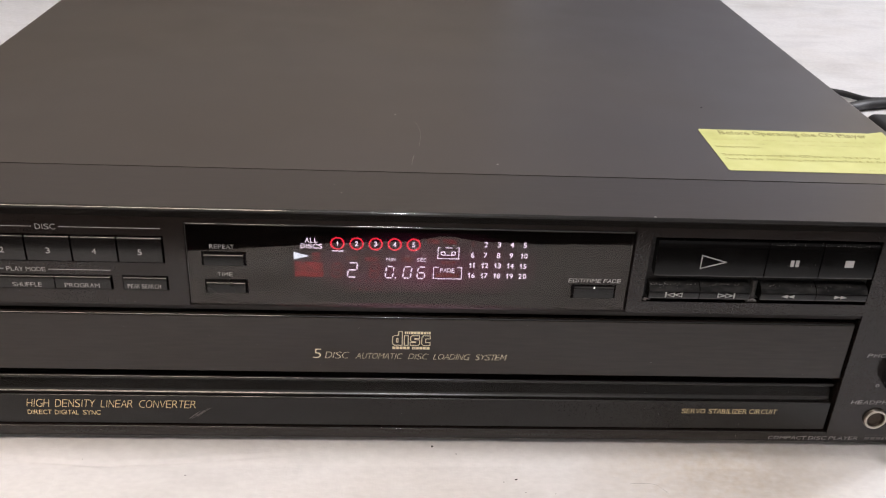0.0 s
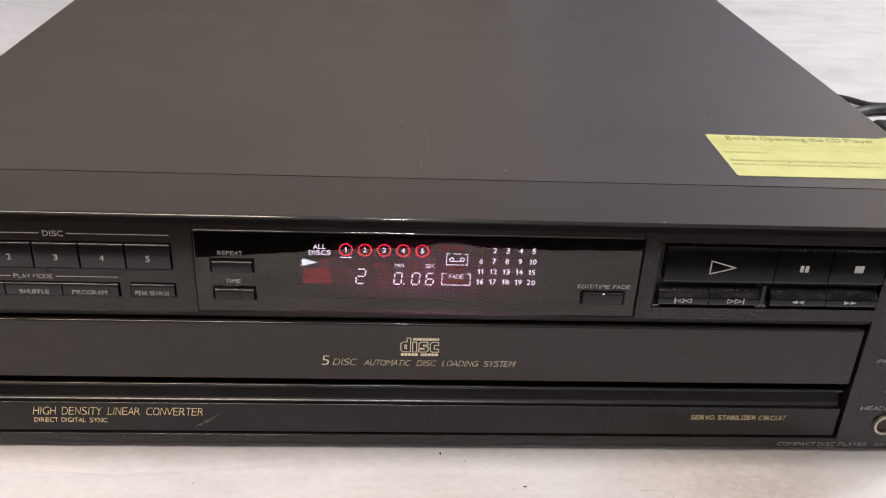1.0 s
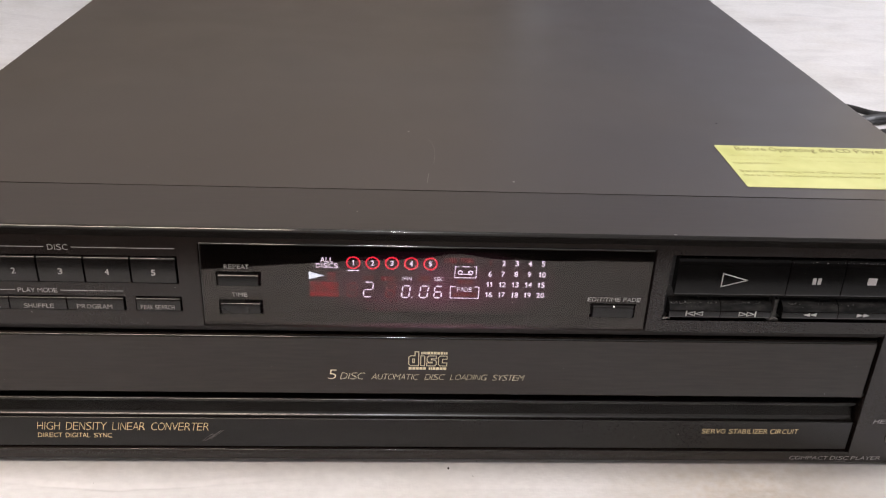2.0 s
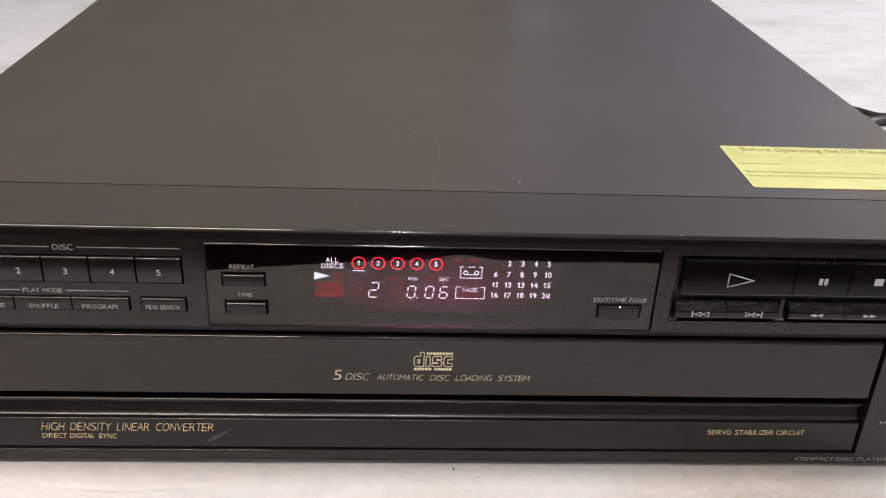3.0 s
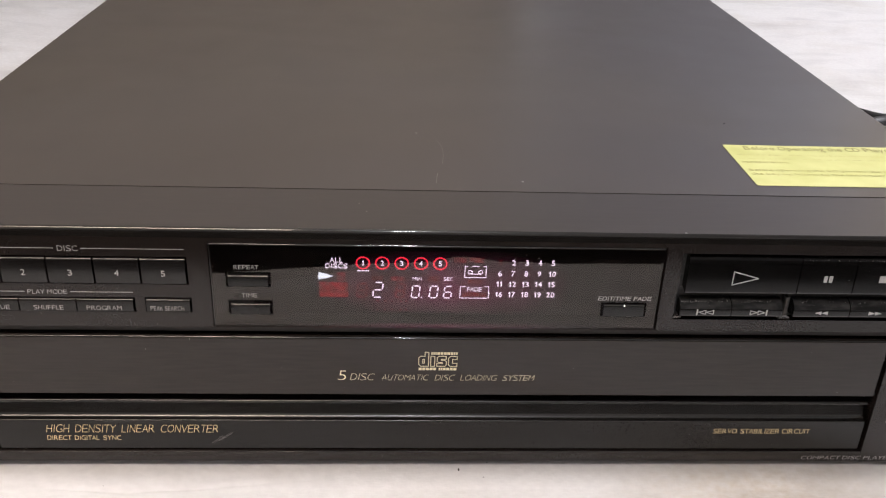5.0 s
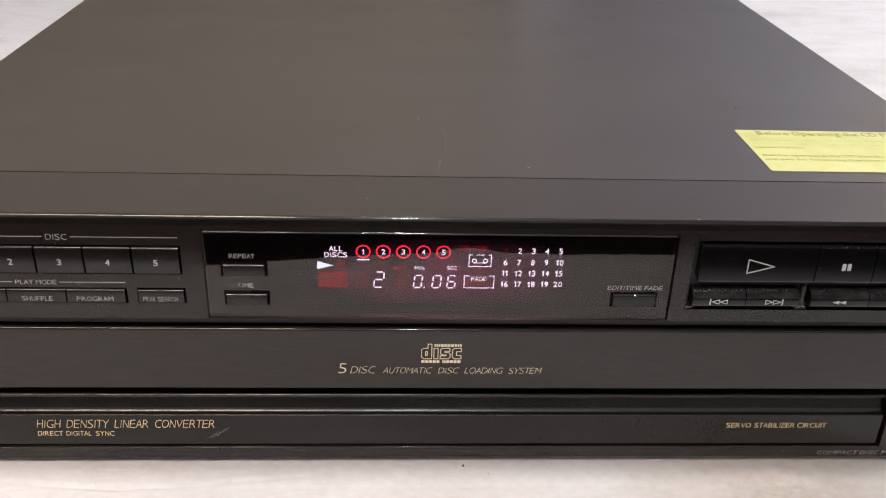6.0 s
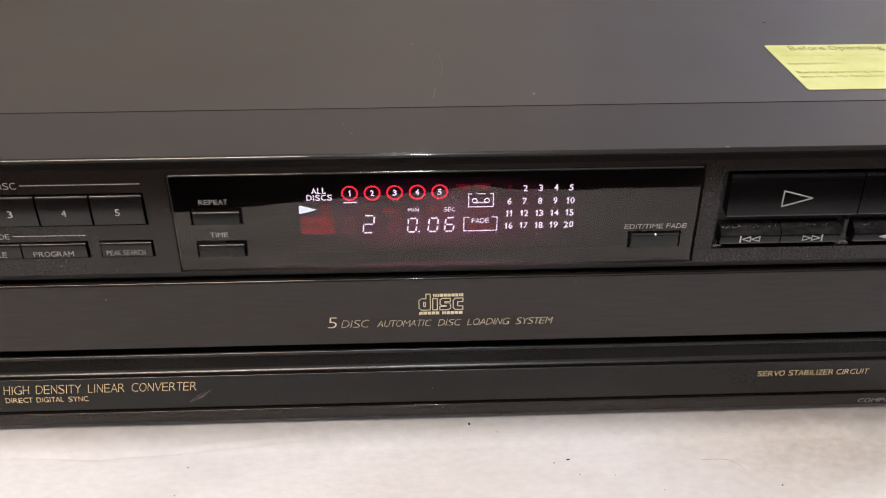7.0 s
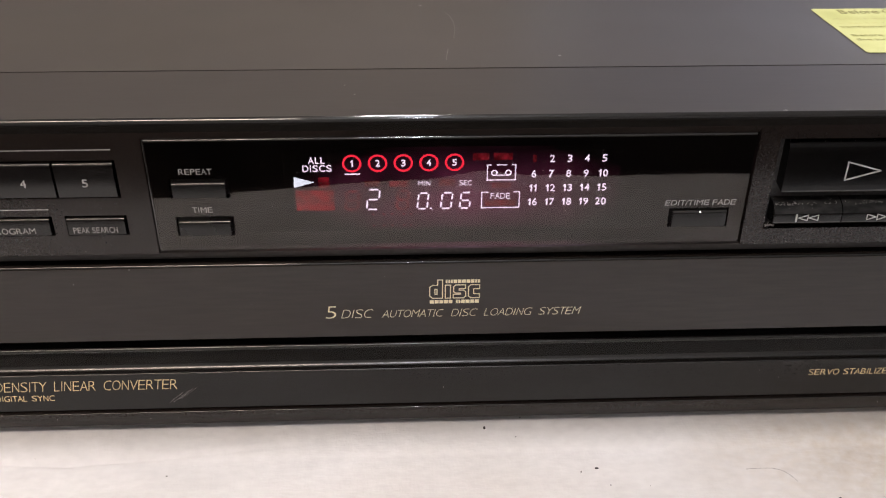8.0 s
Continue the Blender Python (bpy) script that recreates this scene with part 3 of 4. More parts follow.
for fx in (-165, 165):
    for fy in (48, 360):
        bm = bmesh.new()
        bmesh.ops.create_cone(bm, cap_ends=True, segments=32, radius1=0.014, radius2=0.016, depth=0.0072, matrix=Matrix.Translation((fx * MM, fy * MM, 0.0036)))
        part("foot", bm, M_RUBBER, player, "round black rubber foot")

# added dark strip that closes the gap below the window and keeps it black
part("slot_lining", one_box(-171.0, 171.0, 0.6, 13.9, 66.4, 67.7), M_DARK, player)

# shallow fillers, added to lift the gaps from black to dark grey
for z0, z1, y in ((64.2, 66.3, 3.2), (33.6, 36.8, 7.0)):
    part("slot_back", one_box(-170.8, 170.8, y, 13.9, z0, z1), M_DARK, player)

# drawer front
dr = [(0.0, 38.2)] + arc(0.9, 62.9, 0.9, 180, 90, 7) + [(13.5, 63.8), (13.5, 37.7)] + [(0.6, 37.7)]
drawer = part("drawer_front", polished(finish(prism(dr, -169.9, 169.9), M_DRAWER), M_EDGE), M_DRAWER, player, "brushed black disc drawer front")
GOLD = "gold printed lettering"
word("5", -39.3, -36.4, 44.8, 49.0, 0, M_PALE, drawer, 0.14, -0.02, GOLD)
word("DISC", -34.7, -26.0, 44.8, 47.7, 0, M_PALE, drawer, 0.25, -0.030, GOLD)
for text, a, b in (("AUTOMATIC", -22.9, -5.4), ("DISC", -2.7, 4.5), ("LOADING", 7.0, 20.7), ("SYSTEM", 23.1, 35.0)):
    word(text, a, b, 44.8, 47.3, 0, M_PALE, drawer, 0.25, -0.028, GOLD)


def emblem():
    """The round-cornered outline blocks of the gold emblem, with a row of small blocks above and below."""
    bm = bmesh.new()
    w = 0.30
    stroke([(-5.5, 51.2), (-8.4, 51.2), (-9.2, 52.0), (-9.2, 55.0), (-8.4, 55.7), (-6.9, 55.7), (-6.9, 57.5), (-5.5, 57.5)], w, 0, bm, True)
    stroke([(-7.1, 52.6), (-7.7, 52.6), (-7.7, 54.3), (-7.1, 54.3)], w, 0, bm, True)
    stroke([(-4.7, 51.2), (-3.2, 51.2), (-3.2, 55.7), (-4.7, 55.7)], w, 0, bm, True)
    stroke([(-2.4, 51.2), (0.6, 51.2), (1.2, 51.8), (1.2, 53.3), (0.6, 53.9), (-0.7, 53.9), (-0.7, 54.4), (1.1, 54.4), (1.1, 55.7), (-1.7, 55.7), (-2.3, 55.1), (-2.3, 53.4), (-1.7, 52.9), (-0.3, 52.9), (-0.3, 52.5), (-2.4, 52.5)], w, 0, bm, True)
    stroke([(5.2, 51.2), (2.7, 51.2), (2.0, 51.9), (2.0, 55.0), (2.7, 55.7), (5.2, 55.7), (5.2, 54.3), (3.5, 54.3), (3.5, 52.6), (5.2, 52.6)], w, 0, bm, True)
    rnd = random.Random(2)
    for x, x_end, z in ((-4.6, 5.3, 56.4), (-9.2, -2.3, 49.4), (-1.6, 5.3, 49.4)):
        while x < x_end - 0.5:
            w = min(rnd.choice((0.55, 0.95, 1.1, 1.2)), x_end - x)
            polygon([(x, z), (x + w, z), (x + w, z + 1.15), (x, z + 1.15)], 0, 0.05, bm)
            x += w + 0.2
    return bm


part("emblem", emblem(), M_PALE, drawer, "gold outlined block emblem")
drawer.location = (0, 0.001, -0.0006)

# lower flap: a narrow lip with a hollow grip behind it
fl = [(0.0, 12.2)] + arc(0.45, 25.3, 0.45, 180, 94, 8) + arc(0.5, 28.15, 2.4, 270, 341, 18) + [(4.2, 32.0)] + arc(2.5, 33.05, 0.8, 250, 90, 14) + [(13.5, 33.85), (13.5, 11.7), (0.5, 11.7)]
flap = part("drawer_flap", polished(finish(prism(fl, -169.8, 169.8), M_GLOSS), M_RIDGE, 8, 86), M_GLOSS, player, "glossy black lower flap with a hollow grip")
for text, a, b in (("HIGH", -150.6, -142.2), ("DENSITY", -139.8, -124.6), ("LINEAR", -122.3, -110.0), ("CONVERTER", -107.6, -85.6)):
    word(text, a * 1.0035, b * 1.0035, 19.8, 23.4, 0, M_GOLD, flap, 0.2, -0.026, GOLD)
for text, a, b in (("DIRECT", -151.0, -141.9), ("DIGITAL", -140.6, -131.4), ("SYNC", -129.9, -123.1)):
    word(text, a * 1.0035, b * 1.0035, 16.1, 18.2, 0, M_GOLD, flap, 0.10, -0.014, GOLD)
for text, a, b in (("SERVO", 108.5, 118.1), ("STABILIZER", 119.5, 135.4), ("CIRCUIT", 136.4, 147.8)):
    word(text, a * 1.0035, b * 1.0035, 19.8, 22.0, 0, M_GOLD, flap, 0.04, -0.016, GOLD)
bm = bmesh.new()
rnd = random.Random(5)
for k in range(5):
    a = rnd.uniform(-1.2, 1.2)
    s, e = rnd.uniform(0, 0.4), rnd.uniform(0.55, 1)
    stroke([(-88.6 + a + 7.4 * s, 14.0 + 6.2 * s), (-88.6 + a + 7.4 * e, 14.0 + 6.2 * e)], rnd.uniform(0.05, 0.10), 0, bm, thick=0.03)
part("scratch", bm, M_SCRATCH, flap, "fine pale scratch marks")
flap.location = (0, 0.001, -0.0006)

# printing on the front panel
GREY = "pale grey printed lettering"
panel = player.children[[c.name.split(".")[0] for c in player.children].index("front_panel")]
word("DISC", -135.0, -128.1, 98.3, 100.4, 0, M_GREY, panel, 0, -0.014, GREY)
word("PLAY MODE", -147.8, -134.1, 81.2, 82.9, 0, M_GREY, panel, 0, -0.014, GREY)
for a, b, z in ((-171.3, -136.4, 99.4), (-126.9, -91.9, 99.4), (-170.5, -148.9, 82.1), (-133.0, -111.3, 82.1)):
    part("printed_line", stroke([(a, z), (b, z)], 0.24, 0), M_GREY, panel)
word("COMPACT DISC PLAYER", 147.1, 185.4, 6.9, 8.6, 0, M_DIM, panel, 0.2, -0.012, "dim grey printed lettering")
for a, b in ((188.0, 190.0), (190.5, 192.4), (192.9, 194.8), (195.3, 196.2), (197.0, 199.0), (199.5, 201.4), (201.9, 203.8)):
    part("printed_bar", polygon([(a, 7.1), (b, 7.1), (b + 0.3, 8.4), (a + 0.3, 8.4)], 0), M_BAR, panel)
word("PHONES", 178.3, 194.0, 48.6, 50.4, 0, M_DIM, panel, 0.2, 0.0, "dim grey printed lettering")
word("HEADPHONES", 177.7, 203.5, 25.5, 27.4, 0, M_DIM, panel, 0.2, 0.0, "dim grey printed lettering")
word("0", 185.4, 187.0, 34.2, 35.6, 0, M_DIM, panel, 0.0, 0.0, "dim grey printed figure")

# headphone socket and level knob
jack = part("headphone_socket", lathe_y(189.5, 18.4, [(3.55, 0.6), (3.55, -1.1), (3.75, -1.4), (4.15, -1.5), (4.55, -1.35), (4.8, -0.9), (4.8, 0.6)]), M_CHROME, player, "worn nickel headphone socket ring")
part("bore", lathe_y(189.5, 18.4, [(3.54, -0.9), (3.54, -0.02), (0.05, -0.02), (0.05, -0.06), (3.0, -0.06)]), M_BORE, jack)
knob = part("level_knob", lathe_y(195.6, 40.6, [(0.01, -6.0), (7.6, -6.0), (8.2, -5.6), (8.5, -5.0), (8.9, 0.2), (0.01, 0.2)]), M_BUTTON, player, "round black level knob")

# push buttons: a chamfered top catches the light


def button_mesh(x0, x1, z0, z1, proud=1.0, radius=0.9, material=M_BUTTON, belly=0.0):
    """A key with a rounded top edge and a face that bulges slightly."""
    x0, x1 = x0 + 0.15, x1 - 0.15
    n = 8
    top = z1 - radius
    face = []
    for i in range(n + 1):
        u = i / n
        face.append((-proud + belly * ((2 * u - 1.15) ** 2), z0 + 0.25 + u * (top - z0 - 0.25)))
    y_top = face[-1][0]
    prof = face + arc(y_top + radius, top, radius, 176, 90, 10) + [(6, z1), (6, z0), (-proud + belly + 0.3, z0)]
    me = finish(prism(prof, x0, x1), material)
    me.set_sharp_from_angle(angle=radians(30))
    return polished(me, M_EDGE, 15, 85)


for k in range(5):
    a = -171.6 + 16.0 * k
    b = part("disc_button", button_mesh(a + 0.2, a + 15.8, 85.8, 95.9, 0.8, 0.95, belly=0.16), M_BUTTON, player, "black oblong disc key with a pale figure")
    word(str(k + 1), a + 7.1, a + 8.6, 89.1, 91.3, -0.8, M_PRINT, b, 0, -0.004, name="numeral")
for text, a, b_, t0, t1 in (("CONTINUE", -171.2, -151.4, -167.6, -154.6), ("SHUFFLE", -151.2, -131.4, -146.4, -136.0), ("PROGRAM", -131.2, -111.4, -127.9, -115.6), ("PEAK SEARCH", -107.0, -91.4, -105.5, -93.7)):
    b = part("mode_button", button_mesh(a, b_, 74.4, 79.6, 0.8, 0.8, belly=0.05), M_BUTTON, player, "narrow black key with pale lettering")
    word(text, t0, t1, 75.2, 76.9, -0.8, M_GREY, b, 0, -0.012)

# display window with its own three keys
HOLES = [(-78.2, -62.4, 85.2, 91.0), (-77.8, -62.2, 73.7, 79.6), (56.7, 73.4, 74.1, 80.0)]
window = part("display_window", plate(-82.9, 77.4, 69.1, 101.5, -0.5, 1.6, HOLES), M_PANE, player, "glossy smoked display window")
window.visible_shadow = False
edge = [(-0.52, 101.52)] + arc(0.08, 101.6, 0.6, 180, 90, 7) + [(1.8, 102.2), (1.8, 101.52)]
part("window_edge", prism(edge, -82.9, 77.4), M_EDGE, player)
part("window_edge", one_box(-83.45, -82.92, -0.45, 1.6, 69.2, 102.0, r=0.2, seg=3), M_EDGE, player)
part("display_backing", one_box(-83.6, 78.2, 10.5, 13.8, 67.9, 102.0), M_DARK, player)
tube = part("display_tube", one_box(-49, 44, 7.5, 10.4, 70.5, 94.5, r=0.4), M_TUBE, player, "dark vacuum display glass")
for text, t0, t1, tz, a, b_, z0 in (("REPEAT", -75.1, -66.5, 92.2, -77.4, -63.2, 85.5), ("TIME", -73.0, -67.6, 80.8, -77.0, -63.0, 74.0), ("EDIT/TIME FADE", 55.4, 74.9, 80.9, 57.5, 72.7, 74.4)):
    b = part("display_key", button_mesh(a, b_, z0, z0 + (5.1 if "/" in text else 4.55), 1.5, 0.8, M_SLIM, belly=0.06), M_SLIM, player, "slim glossy black key")
    word(text, t0, t1, tz, tz + 1.6, -0.5, M_GREY, window, 0.12 if "/" in text else 0, -0.008, GREY)
part("indicator", disc_y(65.2, 79.15, 0.22, 0.22, -1.45, 0.4, 16), M_LED, player, "tiny white indicator")

# lit figures on the display glass
FY = 7.5
LIT = "lit white display segments"


def lit(name, bm_or_mesh, material, label=""):
    return part(name, bm_or_mesh, material, tube, label)


lit("lit_word", word_mesh("ALL", -42.1, -37.5, 91.0, 93.0, FY, M_LIT, 0, 0.012), M_LIT, LIT)
lit("lit_word", word_mesh("DISCS", -43.7, -35.7, 88.6, 90.6, FY, M_LIT, 0, 0.012), M_LIT, LIT)
lit("lit_word", word_mesh("MIN", -12.1, -8.8, 83.9, 85.4, FY, M_LIT, 0, -0.005), M_LIT, LIT)
lit("lit_word", word_mesh("SEC", -0.7, 2.8, 83.9, 85.4, FY, M_LIT, 0, -0.005), M_LIT, LIT)
lit("lit_word", word_mesh("FADE", 8.1, 13.6, 79.5, 81.3, FY, M_LIT, 0, -0.006), M_LIT, LIT)
lit("lit_arrow", polygon([(-46.4, 83.8), (-40.7, 85.4), (-46.3, 87.1)], FY), M_ARROW, "lit pale blue arrow")
lit("lit_bar", stroke([(-32.1, 87.75), (-28.2, 87.75)], 0.4, FY), M_LIT)
def figures(text, cx, z0, z1, bold=0.012):
    """Round figures, with a flagged stroke for every 1."""
    bm = bmesh.new()
    h = z1 - z0
    wide = [0.42 * h if c == "1" else 0.62 * h for c in text]
    x = cx - (sum(wide) + 0.14 * h * (len(text) - 1)) / 2
    for c, w in zip(text, wide):
        if c == "1":
            t = 0.2 * h
            r = x + 0.36 * h
            polygon([(r - t, z0), (r, z0), (r, z1), (r - 0.75 * t, z1), (x, z1 - 0.22 * h), (x, z1 - 0.4 * h), (r - t, z1 - 0.26 * h)], FY, 0.06, bm)
        else:
            me = word_mesh(c, x, x + w, z0, z1, FY, M_LIT, 0, bold)
            bm.from_mesh(me)
            bpy.data.meshes.remove(me)
        x += w + 0.14 * h
    return bm


for k in range(5):
    cx = -30.2 + 7.02 * k
    lit("lit_ring", lathe_y(cx, 90.95, [(2.05, FY), (2.05, FY - 0.06), (2.65, FY - 0.06), (2.65, FY)], 36), M_RING, "lit red ring round a figure")
    lit("lit_figure", figures(str(k + 1), cx, 89.95, 91.95, 0.02), M_LIT)
for i in range(20):
    if i == 0:
        continue
    r, c = divmod(i, 5)
    cx, z = 19.95 + 4.83 * c, (90.6, 86.05, 81.65, 77.25)[r]
    lit("lit_figure", figures(str(i + 1), cx, z, z + 2.2), M_LIT)

SEGS = {"0": "abcdef", "2": "abged", "6": "afgedc", "8": "abcdefg"}


def digit(ch, x0, x1, z0, z1, lean=0.55, w=0.48):
    bm = bmesh.new()
    zm = (z0 + z1) / 2
    g = 0.58

    def at(u, z):
        return (x0 + u * (x1 - x0 - lean) + lean * (z - z0) / (z1 - z0), z)

    lines = {"a": (at(0, z1), at(1, z1)), "g": (at(0, zm), at(1, zm)), "d": (at(0, z0), at(1, z0)),
             "f": (at(0, z1), at(0, zm)), "b": (at(1, z1), at(1, zm)), "e": (at(0, zm), at(0, z0)), "c": (at(1, zm), at(1, z0))}
    for s in SEGS[ch]:
        p, q = Vector(lines[s][0]), Vector(lines[s][1])
        d = (q - p).normalized() * g
        stroke([p + d, q - d], w, FY, bm)
    return bm


for ch, a, b, z0, z1 in (("2", -26.6, -22.8, 76.7, 82.9), ("0", -12.5, -9.2, 76.7, 81.6), ("0", -5.9, -2.5, 76.7, 81.6), ("6", -0.6, 2.7, 76.7, 81.6)):
    lit("lit_digit", digit(ch, a, b, z0, z1), M_LIT, LIT)
lit("lit_point", polygon([(-8.9, 76.5), (-8.4, 76.5), (-8.4, 77.0), (-8.9, 77.0)], FY), M_LIT)

bm = stroke([(9.6, 90.0), (12.2, 90.0)], 0.3, FY)
for pts in ([(8.0, 90.0), (7.0, 90.0), (7.0, 85.4), (14.8, 85.4), (14.8, 90.0), (13.8, 90.0)], [(8.9, 86.85), (12.9, 86.85)]):
    stroke(pts, 0.3, FY, bm)
for cx in (8.9, 12.8):
    stroke([(cx + 0.75 * math.cos(2 * math.pi * k / 14), 87.6 + 0.75 * math.sin(2 * math.pi * k / 14)) for k in range(14)], 0.3, FY, bm, True)
lit("lit_tape_symbol", bm, M_LIT, "lit cassette symbol")
lit("lit_frame", stroke([(7.3, 81.6), (5.6, 81.6), (5.6, 76.7), (16.2, 76.7), (16.2, 81.6), (14.5, 81.6)], 0.3, FY), M_LIT)

# unlit blocks, digits and dots, made visible by added emission
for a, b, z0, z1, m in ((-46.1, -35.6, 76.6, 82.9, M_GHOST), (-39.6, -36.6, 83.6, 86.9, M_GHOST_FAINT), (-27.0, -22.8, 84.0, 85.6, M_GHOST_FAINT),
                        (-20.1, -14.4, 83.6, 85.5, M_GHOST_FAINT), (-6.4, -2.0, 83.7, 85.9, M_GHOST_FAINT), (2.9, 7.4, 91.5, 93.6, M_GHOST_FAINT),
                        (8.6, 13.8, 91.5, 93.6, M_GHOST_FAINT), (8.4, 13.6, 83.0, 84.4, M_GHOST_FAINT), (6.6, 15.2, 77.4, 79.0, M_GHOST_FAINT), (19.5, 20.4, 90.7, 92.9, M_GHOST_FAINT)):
    lit("dim_segment", polygon([(a, z0), (b, z0), (b, z1), (a, z1)], FY, 0.03), m, "unlit red segment block, shown by an added dim glow")
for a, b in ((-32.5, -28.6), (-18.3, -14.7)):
    lit("dim_digit", digit("8", a, b, 76.8, 82.4, w=0.8), M_GHOST_FAINT, "unlit red digit, shown by an added dim glow")
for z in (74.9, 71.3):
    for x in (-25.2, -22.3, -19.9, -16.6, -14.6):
        lit("dim_segment", polygon([(x, z), (x + 0.7, z), (x + 0.7, z + 0.45), (x, z + 0.45)], FY, 0.03), M_DOTS, "unlit red segment block, shown by an added dim glow")

# transport keys in a dusty recess
part("key_recess", one_box(84.3, 170.7, 3.6, 13.8, 72.9, 100.1), M_RECESS, player, "dusty black recess behind the keys")


def bevel_ends(bm, y, offset):
    """Breaks the upright front edges of a key."""
    edges = [e for e in bm.edges if all(abs(v.co.y - y * MM) < 1e-6 for v in e.verts) and abs(e.verts[0].co.x - e.verts[1].co.x) < 1e-6]
    bmesh.ops.bevel(bm, geom=edges, offset=offset * MM, segments=1, affect="EDGES")
    return bm


def key(x0, x1, z0, z1, proud):
    rise = z1 - z0 - 1.6
    face = [(-proud + 0.5 * (i / 8) ** 2, z0 + 0.4 + rise * i / 8) for i in range(9)]
    prof = [(-proud + 0.09, z0)] + face + [(-proud + 1.1, z1 - 0.3), (3.5, z1), (3.5, z0 + 1.0)]
    me = polished(finish(bevel_ends(prism(prof, x0, x1), -proud, 0.12), M_KEY), M_EDGE, 5, 25)
    for p in me.polygons:
        if 0.3 < abs(p.normal.x) < 0.95:
            p.material_index = 1
    return me


play = part("play_key", key(86.8, 127.9, 84.7, 99.2, 0.9), M_KEY, player, "large smoked black play key")
part("play_symbol", stroke([(103.6, 93.5), (103.6, 88.1), (112.9, 90.85)], 0.36, -0.82, closed=True, thick=0.2), M_PRINT, play)
pause = part("pause_key", key(128.3, 148.6, 84.7, 99.2, 0.9), M_KEY, player, "smoked black pause key")
for a in (137.2, 139.1):
    part("pause_symbol", polygon([(a, 89.5), (a + 1.3, 89.5), (a + 1.3, 92.1), (a, 92.1)], -0.82, 0.2), M_PRINT, pause)
stop = part("stop_key", key(149.0, 169.6, 84.7, 99.2, 0.9), M_KEY, player, "smoked black stop key")
part("stop_symbol", polygon([(157.9, 89.6), (161.2, 89.6), (161.2, 92.4), (157.9, 92.4)], -0.82, 0.2), M_PRINT, stop)


def low_key(x0, x1):
    """A low key whose top rolls over into its front."""
    prof = [(-1.51, 75.3), (-1.6, 75.7), (-1.6, 77.6)] + [(3.0 - 4.6 * math.cos(radians(a)), 77.6 + 3.5 * math.sin(radians(a))) for a in range(10, 81, 10)] + [(3.5, 81.15), (3.5, 74.7)]
    me = finish(bevel_ends(prism(prof, x0, x1), -1.6, 0.2), M_SLIM)
    me.materials.append(M_DUSTY)
    me.materials.append(M_EDGE)
    for p in me.polygons:
        if p.normal.z > 0.25:
            p.material_index = 1
        elif (p.normal.z < -0.05 and p.normal.y < -0.5) or 0.3 < abs(p.normal.x) < 0.95:
            p.material_index = 2
    return me


def skip_symbol(x0, flip, parent):
    bm = bmesh.new()
    w = 6.8
    for k in (0, 1):
        a = x0 + 1.0 + k * 2.9
        tri = [(a + 2.6, 77.75), (a + 2.6, 76.05), (a, 76.9)]
        stroke([(2 * x0 + w - x, z) if flip else (x, z) for x, z in tri], 0.26, -1.6, bm, True)
    x = x0 + 0.4
    stroke([(2 * x0 + w - x, 77.85) if flip else (x, 77.85), (2 * x0 + w - x, 75.95) if flip else (x, 75.95)], 0.5, -1.6, bm)
    part("skip_symbol", bm, M_PRINT, parent)


def wind_symbol(x0, flip, parent):
    bm = bmesh.new()
    w = 4.9
    for k in (0, 1):
        a = x0 + k * 2.45
        tri = [(a + 2.45, 77.7), (a + 2.45, 76.2), (a, 76.95)]
        polygon([(2 * x0 + w - x, z) if flip else (x, z) for x, z in tri], -1.6, 0.05, bm)
    part("wind_symbol", bm, M_PRINT, parent)


for a, b, kind_, sx, flip in ((86.0, 105.0, 0, 92.0, False), (105.3, 124.2, 0, 112.0, True), (128.6, 149.6, 1, 136.6, False), (149.9, 169.6, 1, 157.0, True)):
    k = part("search_key", low_key(a, b), M_SLIM, player, "low black search key with a dusty rounded top")
    (wind_symbol if kind_ else skip_symbol)(sx, flip, k)
part("key_divider", polygon([(124.3, 72.95), (128.6, 72.95), (127.3, 75.0), (126.8, 78.0), (126.9, 82.2), (125.6, 82.2), (125.9, 78.0), (125.4, 75.0)], 3.6, 3.0), M_FELT, player, "grey dusty divider between the keys")

# dust caught round the transport keys


def dust(spots, n, seed):
    rnd = random.Random(seed)
    bm = bmesh.new()
    for _ in range(n):
        x0, x1, y0, y1, z0, z1 = rnd.choice(spots)
        s = rnd.uniform(0.03, 0.09) * MM
        t = rnd.random()
        p = Vector((rnd.uniform(x0, x1), y0 + (y1 - y0) * t, z0 + (z1 - z0) * t)) * MM
        bmesh.ops.create_icosphere(bm, subdivisions=1, radius=s, matrix=Matrix.Translation(p) @ Euler((rnd.random() * 3, rnd.random() * 3, 0)).to_matrix().to_4x4() @ Matrix.Diagonal((rnd.uniform(0.7, 2.2), 1, 0.6, 1)))
    return bm


tagged(part("dust", dust([(86, 124, -0.9, 0.9, 79.5, 80.6), (86, 97, -0.9, 0.9, 79.5, 80.6), (129, 169, -0.9, 0.9, 79.5, 80.6), (86, 169, -0.3, 2, 98.9, 99.4), (84.5, 85.9, -0.1, 0.6, 73.0, 74.6), (124.6, 128.0, 0.5, 0.6, 73.1, 74.8), (86, 124, 1.4, 3.2, 80.9, 81.15), (129, 169, 1.4, 3.2, 80.9, 81.15)], 300, 3), M_DUST, player, "grey dust caught round the keys"), kind="stuff")
